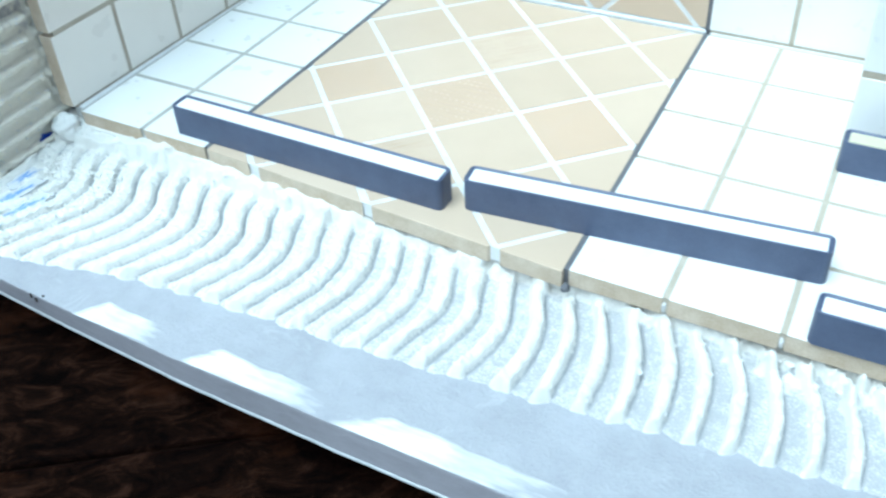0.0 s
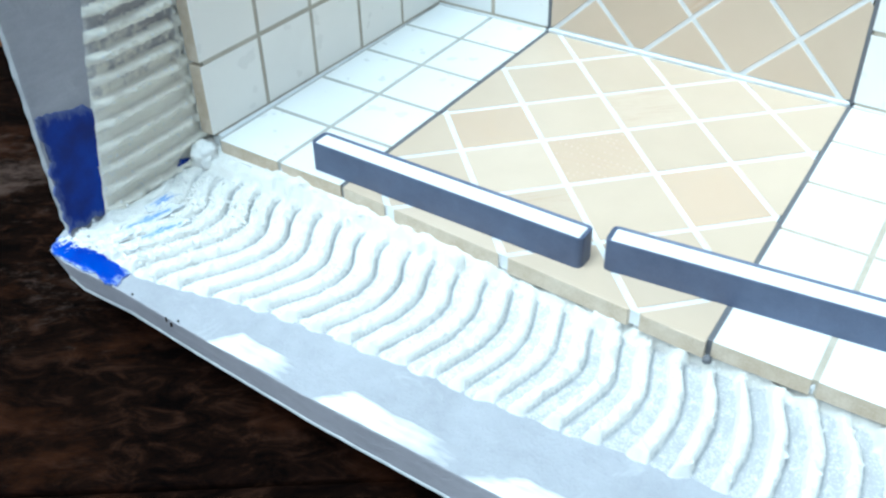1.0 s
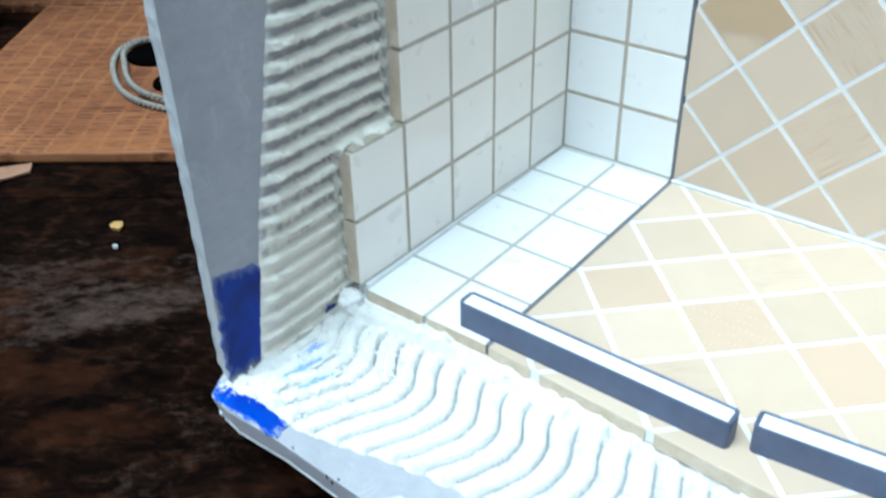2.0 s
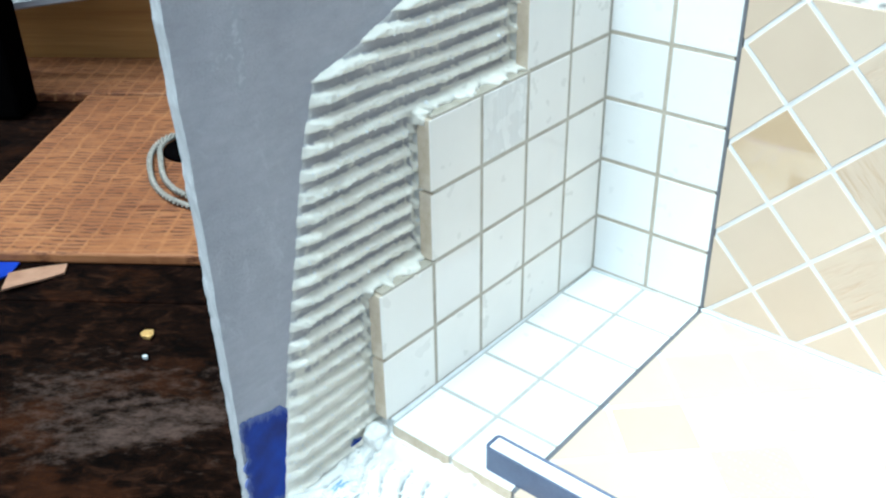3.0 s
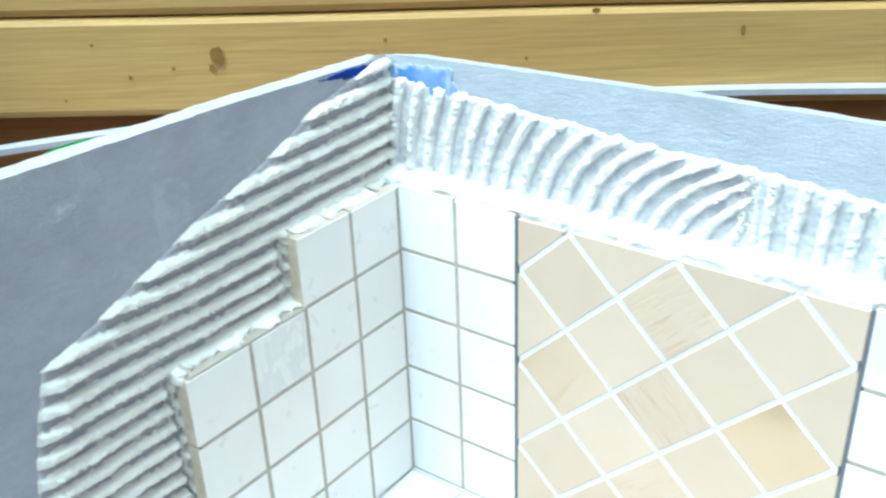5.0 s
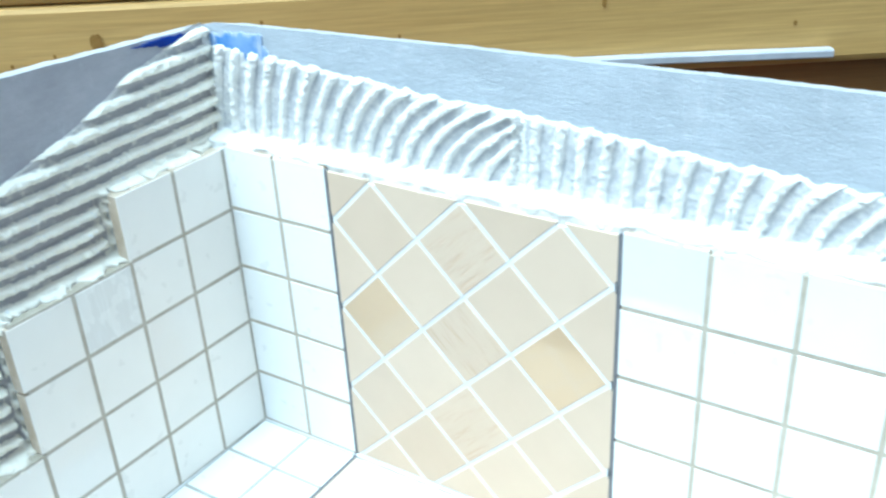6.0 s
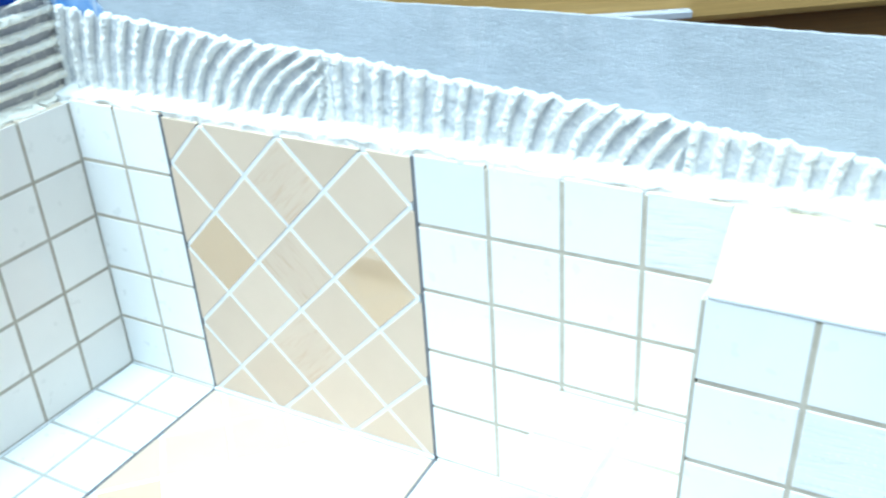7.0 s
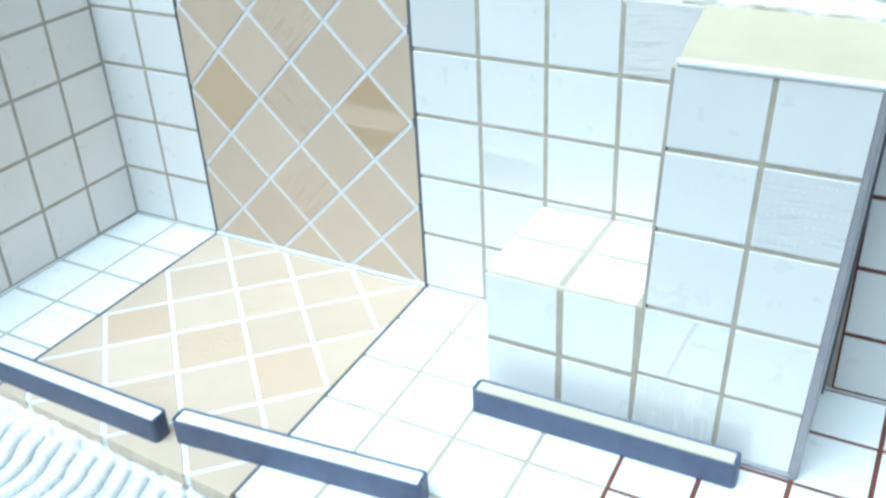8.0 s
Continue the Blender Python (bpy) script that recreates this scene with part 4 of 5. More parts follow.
tagged(floor_panel, "beige glazed tiles laid diagonally with white joints in the floor", "floor tiles", kind="structure")
wall_panel = slab("wall_panel", rect(PX0 + 0.0012, PX1 - 0.0012, 0.0002, 0.1225), BACK, -0.00028, -0.0045, GROUT_WHITE)
tagged(wall_panel, "beige glazed tiles laid diagonally with white joints on the wall", "wall tiles", kind="structure")


def diamonds(sums, diffs, bounds, plane, parent, joint, special):
    """Square tiles on the diagonal between lines x+y = sums and x-y = diffs, cut to the panel."""
    g = joint / 2 * math.sqrt(2)
    for s0, s1 in zip(sums, sums[1:]):
        for d0, d1 in zip(diffs, diffs[1:]):
            a0, a1, b0, b1 = s0 + g, s1 - g, d0 + g, d1 - g
            poly = [((a0 + b0) / 2, (a0 - b0) / 2), ((a0 + b1) / 2, (a0 - b1) / 2), ((a1 + b1) / 2, (a1 - b1) / 2), ((a1 + b0) / 2, (a1 - b0) / 2)]
            for half in bounds:
                poly = clip(poly, half) if len(poly) > 2 else []
            clean = []
            for p in poly:
                if not clean or math.dist(p, clean[-1]) > 0.0006:
                    clean.append(p)
            if len(clean) > 2 and math.dist(clean[0], clean[-1]) < 0.0006:
                clean.pop()
            if len(clean) < 3 or area(clean) < 0.15e-5:
                continue
            mx, my = (s0 + s1 + d0 + d1) / 4, (s0 + s1 - d0 - d1) / 4
            look_of = [g for x, y, g in special if math.dist((x, y), (mx, my)) < 0.012]
            tile(clean, plane, parent, look_of[0] if look_of else BEIGE_GLAZE, bevel=0.0002)


bx0, bx1 = PX0 + 0.0008, PX1 - 0.0006
diamonds([k / 1000 for k in (12.5, 48, 84, 120, 156.5, 192, 227.5, 263, 298)], [k / 1000 for k in (-90, -55, -20, 15.5, 50.5, 86, 121, 157, 192)],
         [(1, 0, bx1), (-1, 0, -bx0), (0, 1, 0.1240), (0, -1, -0.0016)], BACK, wall_panel, 0.0016, WALL_SPECIAL)
lean = 0.028
diamonds([k / 1000 for k in (-94, -57, -20, 16, 53.5, 87, 122, 158)], [k / 1000 for k in (14, 50, 86, 122.5, 155.5, 191.5, 231, 270.5, 310)],
         [(1, lean, bx1), (-1, 0, -bx0), (0, 1, -0.0016), (-0.055, -1, 0.1228 - 0.055 * 0.05)], FLOOR, floor_panel, 0.0017, FLOOR_SPECIAL)

# right part of the floor; the joints turn red-brown past the ledge
XS = [PX1 + 0.0007, 0.1827, 0.2090, 0.2350, 0.2612, 0.2855, 0.3110, 0.3335, SIDE - 0.006]
RF = -0.1275   # front edge of the tiles right of the panel
floor_right = slab("floor_right", on_floor([(PX1 + 0.0010, RF + 0.0003), (0.2607, RF + 0.0003), (0.2607, -0.0002), (PX1 + 0.0010, -0.0002)]), FLOOR, -0.0002, -0.0045, GROUT_SAND)
tagged(floor_right, "white glazed floor tiles with pale grey grout", "floor tiles", kind="structure")
floor_red = slab("floor_red_joints", [(skew(0.2607, RF) + 0.0001, RF + 0.0003), (SIDE - 0.006, RF + 0.0003), (SIDE - 0.006, -0.0002), (0.2608, -0.0002)], FLOOR, -0.0002, -0.0045, GROUT_RED)
tagged(floor_red, "white glazed floor tiles with red-brown grout", "floor tiles", kind="structure")
YS = [0.0, -0.0245, -0.0502, -0.0760, -0.1015, RF]
for i in range(len(XS) - 1):
    for j in range(5):
        if XS[i] > 0.205 and XS[i + 1] < 0.318 and j < 1:
            continue
        x0, x1 = XS[i] + (0 if i == 0 else G / 2), XS[i + 1] - G / 2
        tile(on_floor(rect(x0, x1, YS[j + 1] + (G / 2 if j < 4 else 0), YS[j] - (0.0012 if j == 0 else G / 2))), FLOOR, floor_right if XS[i] < 0.26 else floor_red, WHITE_GLAZE)

# silicone joints along the panel
for nm, poly, plane, top in (("joint_floor_left", rect(PX0 - 0.0007, PX0 + 0.0007, -0.1218, 0.0), FLOOR, -0.0001),
                             ("joint_floor_right", on_floor(rect(PX1 - 0.0006, PX1 + 0.0007, -0.1275, 0.0)), FLOOR, -0.0001),
                             ("joint_wall_left", rect(PX0 - 0.0007, PX0 + 0.0007, 0.0, 0.1245), BACK, -0.0001),
                             ("joint_wall_right", rect(PX1 - 0.0006, PX1 + 0.0007, 0.0, 0.1245), BACK, -0.0001)):
    tagged(slab(nm, poly, plane, top, -0.0046, SILICONE), "dark grey silicone joint along the beige tile panel", "joint", kind="structure")
bead = bmesh.new()
for k in range(130):
    x = PX0 + 0.001 + k * (PX1 - PX0 - 0.002) / 129
    bmesh.ops.create_icosphere(bead, subdivisions=1, radius=0.0010 + 0.00012 * math.sin(k * 0.9), matrix=pose(x, -0.0004, 0.0004))
tagged(mesh_object("joint_panel_corner", bead, GROUT_WHITE), "white filler bead where wall and floor panels meet", "joint", kind="structure")

for nm, a0, a1, b0, b1, c0, c1 in (("joint_corner_upright", -0.004, 0.0005, -0.0005, 0.004, 0.0, 0.1240), ("joint_corner_side", -0.004, 0.0004, -0.1205, 0.0, -0.004, 0.0003), ("joint_corner_back_left", 0.0, PX0 - 0.001, -0.0004, 0.004, -0.004, 0.0003), ("joint_corner_back_right", PX1 + 0.001, SIDE - 0.006, -0.0004, 0.004, -0.004, 0.0003)):
    jb = bmesh.new()
    box(jb, a0, a1, b0, b1, c0, c1, 0.0004)
    tagged(mesh_object(nm, jb, GROUT_WHITE), "pale grout filling an inside corner of the tiling", "joint", kind="structure")

# ---- tiled walls ----
for n_step, (z0, z1, y) in enumerate(LEFT_STEPS):
    rows = (0, 1) if n_step == 0 else (2, 3) if n_step == 1 else (4,)
    cols = (5, 5, 4, 4, 2)
    bed = slab("wall_left_tiling", rect(-cols[rows[0]] * LP + 0.0008, -0.0002, rows[0] * LZ + 0.0001, (rows[-1] + 1) * LZ + (0.0001 if n_step < 2 else -0.0006)), LEFT, -0.0002, -0.0045, GROUT_SAND)
    tagged(bed, "white glazed wall tiles in a stepped edge with sand-grey grout", "wall tiles", kind="structure")
    for r in rows:
        for c in range(cols[r]):
            tile(rect(-(c + 1) * LP + (G / 2 if c < cols[r] - 1 else -0.0006), -c * LP - (0.0008 if c == 0 else G / 2), r * LZ + (0.0010 if r == 0 else G / 2), (r + 1) * LZ - (G / 2 if r < 4 else 0.0)), LEFT, bed, POLISHED_CREAM if (r, c) in ((1, 3), (0, 0), (2, 1)) else DRIPPED_CREAM if (r, c) == (3, 2) else CREAM_GLAZE)
bed = slab("wall_back_left_tiling", rect(0.0002, PX0 - 0.0012, 0.0002, 0.1238), BACK, -0.0002, -0.0045, GROUT_SAND)
tagged(bed, "white glazed back wall tiles beside the corner with sand-grey grout", "wall tiles", kind="structure")
for i in range(2):
    for r in range(5):
        tile(rect(i * P + (0.0010 if i == 0 else G / 2), (i + 1) * P - (G / 2 if i == 0 else 0.0012), r * P + (0.0012 if r == 0 else G / 2), (r + 1) * P - (G / 2 if r < 4 else 0.0)), BACK, bed, WHITE_GLAZE)
bed = slab("wall_back_right_tiling", rect(PX1 + 0.0012, 0.3150, 0.0002, 0.1238), BACK, -0.0002, -0.0045, GROUT_SAND)
tagged(bed, "white glazed back wall tiles behind the ledge with sand-grey grout", "wall tiles", kind="structure")
bed_red = slab("wall_back_red_joints", rect(0.3151, SIDE - 0.006, 0.0002, 0.1238), BACK, -0.0002, -0.0045, GROUT_RED)
tagged(bed_red, "white glazed back wall tiles with red-brown grout", "wall tiles", kind="structure")
WX = [PX1 + 0.0007, 0.1852, 0.2104, 0.2360, 0.2615, 0.2880, 0.3150, 0.3400, SIDE - 0.006]
for i in range(len(WX) - 1):
    for r in range(5):
        if 0.26 < WX[i] < 0.31:
            continue
        dz = 0.002 if WX[i] > 0.31 else 0.0
        tile(rect(WX[i] + (0 if i == 0 else G / 2), WX[i + 1] - G / 2, max(0.0012, r * P + G / 2 - dz), (r + 1) * P - (G / 2 if r < 4 else 0.0) - (dz if r < 4 else 0)), BACK, bed if WX[i] < 0.31 else bed_red, STREAKED_GLAZE if r == 4 and 0.23 < WX[i] < 0.24 else POLISHED_WHITE if (r, i) in ((2, 1), (4, 0)) else WHITE_GLAZE)


# ---- ledge and pillar ----
def ledge():
    top = empty("tiled_ledge", 0.236, -0.024, 0.0)
    shift = Matrix.Translation((-0.236, 0.024, 0.0))
    def keep(ob):
        ob.parent = top
        ob.matrix_parent_inverse = Matrix.Identity(4)
        ob.matrix_basis = shift @ ob.matrix_basis
        return ob
    core = bmesh.new()
    box(core, 0.2103, 0.2628, -0.0477, -0.0002, 0.0002, 0.0477)
    keep(mesh_object("core", core, GROUT_SAND, None, "sand-grey grout core"))
    front = ((0, -0.0480, 0), (1, 0, 0), (0, 0, 1))
    lid = ((0, 0, 0.0480), (1, 0, 0), (0, 1, 0))
    side = ((0.2100, 0, 0), (0, -1, 0), (0, 0, 1))
    for x0, x1 in ((0.2100, 0.2348), (0.2370, 0.2602)):
        for z0, z1 in ((0.0010, 0.0205), (0.0225, 0.0466)):
            keep(tile(rect(x0, x1, z0, z1), front, None, WHITE_GLAZE, 0.004))
        for y0, y1 in ((-0.0470, -0.0250), (-0.0230, -0.0010)):
            keep(tile(rect(x0, x1, y0, y1), lid, None, WHITE_GLAZE, 0.004))
    for y0, y1 in ((0.0010, 0.0230), (0.0250, 0.0476)):
        for z0, z1 in ((0.0010, 0.0205), (0.0225, 0.0466)):
            keep(tile(rect(y0, y1, z0, z1), side, None, WHITE_GLAZE, 0.004))
    rim = bmesh.new()
    box(rim, 0.2104, 0.2604, -0.0478, -0.0464, 0.0462, 0.0478, 0.0006)
    keep(mesh_object("rim_joint", rim, CREAM_GROUT, None, "cream grout along the rim"))
    tagged(top, "low white tiled ledge on the floor against the back wall", "ledge")


def pillar():
    top = empty("tiled_pillar", 0.288, -0.024, 0.0)
    shift = Matrix.Translation((-0.288, 0.024, 0.0))
    def keep(ob):
        ob.parent = top
        ob.matrix_parent_inverse = Matrix.Identity(4)
        ob.matrix_basis = shift @ ob.matrix_basis
        return ob
    # the pillar leans a little, so its edges run out with height
    def left(z):
        return 0.2612 + 0.042 * z
    def middle(z):
        return 0.2875 + 0.033 * z
    def right(z):
        return 0.3104 + 0.046 * z
    front = ((0, -0.0482, 0), (1, 0, 0), (0, 0, 1))
    core = slab("core", [(left(0) + 0.0006, 0.0002), (right(0), 0.0002), (right(0.123), 0.123), (left(0.123) + 0.0006, 0.123)], front, -0.0003, -0.0478, GROUT_SAND)
    core["label"] = "sand-grey grout core"
    keep(core)
    for r in range(5):
        z0, z1 = r * P + (0.0012 if r == 0 else G / 2) - (0.0015 if r in (1, 2) else 0), (r + 1) * P - G / 2 - (0.0015 if r in (0, 1) else 0) - (0.0008 if r == 4 else 0)
        keep(tile([(left(z0), z0), (middle(z0) - 0.0007, z0), (middle(z1) - 0.0007, z1), (left(z1), z1)], front, None, POLISHED_WHITE if r == 1 else DRIPPED_GLAZE if r == 0 else WHITE_GLAZE, 0.004))
        keep(tile([(middle(z0) + 0.0007, z0), (right(z0), z0), (right(z1), z1), (middle(z1) + 0.0007, z1)], front, None, DOTTED_GLAZE if r == 3 else POLISHED_WHITE if r == 0 else WHITE_GLAZE, 0.004))
    seam = slab("corner_joint", [(left(0) - 0.0010, 0.0), (left(0) - 0.0001, 0.0), (left(0.123) - 0.0001, 0.123), (left(0.123) - 0.0010, 0.123)], front, -0.0002, -0.0475, GROUT_SAND)
    seam["label"] = "sand-grey grout along the edge"
    keep(seam)
    # the rear dark strip stands for the shadow line between pillar and wall
    for nm, d0, d1, out, m, words in (("edge_trim", 0.0006, -0.0030, 0.0026, TRIM_GREY, "grey metal edge trim"), ("side_face", -0.0031, -0.0440, 0.0021, SIDE_RENDER, "smooth pale grey side"), ("shadow_strip", -0.0441, -0.0480, 0.0028, SILICONE, "dark strip for the shadow line at the wall")):
        face = slab(nm, [(right(0) + 0.0001, 0.0), (right(0) + out, 0.0), (right(0.124) + out - 0.0012, 0.124), (right(0.124) + 0.0001, 0.124)], front, d0, d1, m)
        face["label"] = words
        keep(face)
    foot = slab("foot_joint", [(left(0) + 0.0002, 0.0001), (right(0) + 0.0018, 0.0001), (right(0) + 0.0018, 0.0012), (left(0) + 0.0002, 0.0012)], front, 0.0012, -0.0002, TRIM_GREY)
    foot["label"] = "grey joint along the foot"
    keep(foot)
    lid = ((0, 0, 0.1240), (1, 0, 0), (0, 1, 0))
    cap = slab("cap", [(0.2668, -0.0474), (right(0.124) + 0.0016, -0.0474), (right(0.124) + 0.0026, 0.0085), (0.2600, 0.0085)], lid, 0.0012, -0.0012, PALE_BISCUIT)
    cap["label"] = "bare pale yellow top"
    keep(cap)
    lip = bmesh.new()
    box(lip, left(0.124), right(0.124) + 0.0014, -0.0486, -0.0470, 0.1236, 0.1257, 0.0008)
    keep(mesh_object("front_lip", lip, FILLER, None, "white filler lip"))
    tagged(top, "tall white tiled pillar with a bare yellow top beside the ledge", "pillar")


ledge()
pillar()


# ---- loose trim bars ----
def trim_bar(length, inlay):
    top = empty("trim_bar")
    w, h = 0.0070, 0.0093
    bm = bmesh.new()
    r = bmesh.ops.create_cube(bm, size=1.0)
    for v in r["verts"]:
        v.co = Vector((v.co.x * length, v.co.y * w, (v.co.z + 0.5) * h))
    up = [e for e in bm.edges if abs(e.verts[0].co.z - e.verts[1].co.z) > 0.001]
    bmesh.ops.bevel(bm, geom=up, offset=0.0016, segments=3, profile=0.5, affect="EDGES")
    face = max(bm.faces, key=lambda f: f.calc_center_median().z)
    r = bmesh.ops.inset_region(bm, faces=[face], thickness=0.0009)
    for v in face.verts:
        v.co.z -= 0.0006
    rim = [e for e in bm.edges if all(abs(v.co.z - h) < 1e-6 for v in e.verts)]
    bmesh.ops.bevel(bm, geom=rim, offset=0.00022, segments=2, profile=0.5, affect="EDGES")
    part("casing", bm, SLATE, top, "slate-blue casing with rounded corners")
    bm = bmesh.new()
    box(bm, -length / 2 + 0.0013, length / 2 - 0.0013, -w / 2 + 0.0011, w / 2 - 0.0011, h - 0.0012, h - 0.0002, 0.0003)
    part("inlay", bm, inlay, top, "flat pale inlay")
    return top


bar = trim_bar(0.0885, INLAY_WHITE)
tagged(bar, "slate-blue trim bar with a white inlay lying on the floor tiles", "trim bar", "loose trim bars")
bar.matrix_world = pose(0.0806, -0.1166, 0.0, 0, 0, -0.6)
copy_thing(bar, pose(0.1730, -0.1092, 0.0, 0, 0, 5.8))
copy_thing(bar, pose(0.2615, -0.1240, 0.0, 0, 0, 1.0))
bar_c = trim_bar(0.0870, INLAY_CREAM)
tagged(bar_c, "slate-blue trim bar with a cream inlay in front of the pillar", "trim bar", "loose trim bars")
bar_c.matrix_world = pose(0.2540, -0.0578, 0.0, 0, 0, 0.8)

# ---- table under the model ----
def rough_table():
    """Dark stained rough-sawn wood: fine grain, black pits and worn brown patches."""
    m, n, l, b = mat("dark_table_wood", (0.006, 0.003, 0.002), 0.9, 0.03)
    long_v = coords(n, l, (0.55, 1, 1))
    grain = noise_tex(n, l, long_v, 150, 9, 0.75, 0.8)
    c = ramp(n, l, grain, [(0.40, (0.0008, 0.0003, 0.0002)), (0.53, (0.0050, 0.0021, 0.0012)), (0.68, (0.024, 0.0108, 0.0064))])
    patch = noise_tex(n, l, coords(n, l, (0.55, 1, 1)), 13, 8, 0.66, 1.0)
    worn = maths(n, l, "ADD", maths(n, l, "MULTIPLY", patch, 0.62), maths(n, l, "MULTIPLY", noise_tex(n, l, long_v, 300, 7, 0.75), 0.38))
    # the stain is rubbed off round one spot, and here and there elsewhere
    off, scaled, far = (n.new("ShaderNodeVectorMath") for _ in range(3))
    off.operation, scaled.operation, far.operation = "SUBTRACT", "MULTIPLY", "LENGTH"
    l.new(coords(n, l), off.inputs[0])
    off.inputs[1].default_value, scaled.inputs[1].default_value = (-0.190, -0.052, TABLE), (11.0, 20.0, 0.0)
    l.new(off.outputs[0], scaled.inputs[0])
    l.new(scaled.outputs[0], far.inputs[0])
    spot = ramp(n, l, far.outputs["Value"], [(0.40, (0.150, 0.150, 0.150)), (1.0, (0, 0, 0))])
    worn = maths(n, l, "ADD", worn, maths(n, l, "SUBTRACT", spot, 0.045))
    c = mix(n, l, ramp(n, l, worn, [(0.545, (0, 0, 0)), (0.66, (0.9, 0.9, 0.9))]), c, (0.062, 0.042, 0.034))
    rust = noise_tex(n, l, long_v, 38, 6, 0.65)
    c = mix(n, l, ramp(n, l, rust, [(0.54, (0, 0, 0)), (0.70, (0.65, 0.65, 0.65))]), c, (0.034, 0.012, 0.005))
    pits = noise_tex(n, l, long_v, 60, 8, 0.7)
    c = mix(n, l, ramp(n, l, pits, [(0.56, (0, 0, 0)), (0.66, (0.75, 0.75, 0.75))]), c, (0.0012, 0.0007, 0.0005))
    l.new(c, b.inputs["Base Color"])
    bump(n, l, b, maths(n, l, "ADD", grain, patch), 0.9, 0.0012)
    return m


TABLE_WOOD = rough_table()
table_ob = empty("table_top", 0, 0, 0, 36)
for k, (v0, v1) in enumerate(((-0.84, -0.62), (-0.62, -0.41), (-0.41, -0.205), (-0.205, 0.02), (0.02, 0.23), (0.23, 0.332))):
    bm = bmesh.new()
    box(bm, -1.3, 1.3, v0 + 0.0005, v1 - 0.0005, TABLE - 0.03, TABLE, 0.0010)
    part("plank", bm, TABLE_WOOD, table_ob)
for u0, v0 in ((-1.2, -0.78), (1.12, -0.78), (-1.2, 0.22), (1.12, 0.22)):
    bm = bmesh.new()
    box(bm, u0, u0 + 0.08, v0, v0 + 0.08, -0.7998, TABLE - 0.0305, 0.003)
    part("leg", bm, TABLE_WOOD, table_ob)
tagged(table_ob, "dark stained rough wooden table top", "table", kind="structure")
for x in (0.03, 0.36):
    for_b = bmesh.new()
    box(for_b, x, x + 0.04, -0.15, 0.015, TABLE, BED - THK - 0.0002, 0.001)
    tagged(mesh_object("support_batten", for_b, SHADED_PINE), "wooden batten under the base board", "batten", "support battens")
ground = bmesh.new()
bmesh.ops.create_grid(ground, x_segments=2, y_segments=2, size=400)
ground_ob = mesh_object("ground", ground, grainy("grey_paving", (0.20, 0.19, 0.17), (0.32, 0.31, 0.28), 3, 0.9, 0.001, 60))
ground_ob.location = (0, 0, -0.80)
tagged(ground_ob, "plain grey paved ground around the table", "ground", kind="structure")

# ---- things behind the model: u runs along the house wall, d towards the model ----
BEHIND = pose(0, 0, 0, 0, 0, 36)
UPPER, LOWER = 0.300, 0.333


def behind(ob):
    ob.matrix_world = BEHIND @ ob.matrix_world
    return ob


def beam(name, z0, z1, d, tilt, material, label, round_low=0.006):
    """A horizontal wall log with a rounded lower edge and slight waves."""
    prof = [(d + 0.10, z0), (d + round_low, z0), (d + round_low * 0.3, z0 + round_low * 0.3), (d, z0 + round_low), (d, z1 - 0.004), (d + 0.0015, z1 - 0.0012), (d + 0.004, z1), (d + 0.10, z1)]
    bm = bmesh.new()
    rows = []
    for k in range(61):
        u = -1.6 + k * 3.2 / 60
        rows.append([bm.verts.new((u, p[0] + 0.0006 * math.sin(u * 9 + p[1] * 30), p[1] + tilt * u + 0.0005 * math.sin(u * 14))) for p in prof])
    for a, b in zip(rows, rows[1:]):
        for i in range(len(prof)):
            j = (i + 1) % len(prof)
            bm.faces.new((a[j], a[i], b[i], b[j]))
    bm.faces.new(rows[0])
    bm.faces.new(rows[-1][::-1])
    bmesh.ops.recalc_face_normals(bm, faces=bm.faces)
    ob = mesh_object(name, bm, material)
    tagged(behind(ob), label, "wall beam", kind="structure")
    return ob


beam("wall_beam_1", 0.0490, 0.1148, UPPER, -0.012, YELLOW_WOOD, "smooth yellow pine wall beam with small knots")
beam("wall_beam_2", 0.1152, 0.235, UPPER + 0.001, -0.012, YELLOW_WOOD, "smooth yellow pine wall beam above")
for k in range(6):
    beam("wall_beam_%d" % (k + 3), 0.2355 + k * 0.12, 0.355 + k * 0.12, UPPER + 0.004, -0.012, YELLOW_WOOD, "yellow pine wall beam higher up the house wall")
beam("wall_beam_9", -0.80, 0.0488, LOWER, -0.012, SHADED_PINE, "pine board under the beam, browned to carry its shade", 0.002)


def knot(u, z, r, tall):
    bm = bmesh.new()
    bmesh.ops.create_circle(bm, cap_ends=True, radius=1.0, segments=14)
    for v in bm.verts:
        k = 1 + 0.25 * noise.noise(Vector((v.co.x * 2 + u * 50, v.co.y * 2, 1)))
        v.co = Vector((u + v.co.x * r * k, UPPER - 0.0011, z + v.co.y * r * tall * k))
    ob = mesh_object("wood_knot", bm, KNOT)
    tagged(behind(ob), "small brown knot in the yellow beam", "knot", "wood knots", kind="structure")


KNOT = grainy("brown_knot", (0.20, 0.105, 0.02), (0.32, 0.19, 0.045), 150, 0.6)
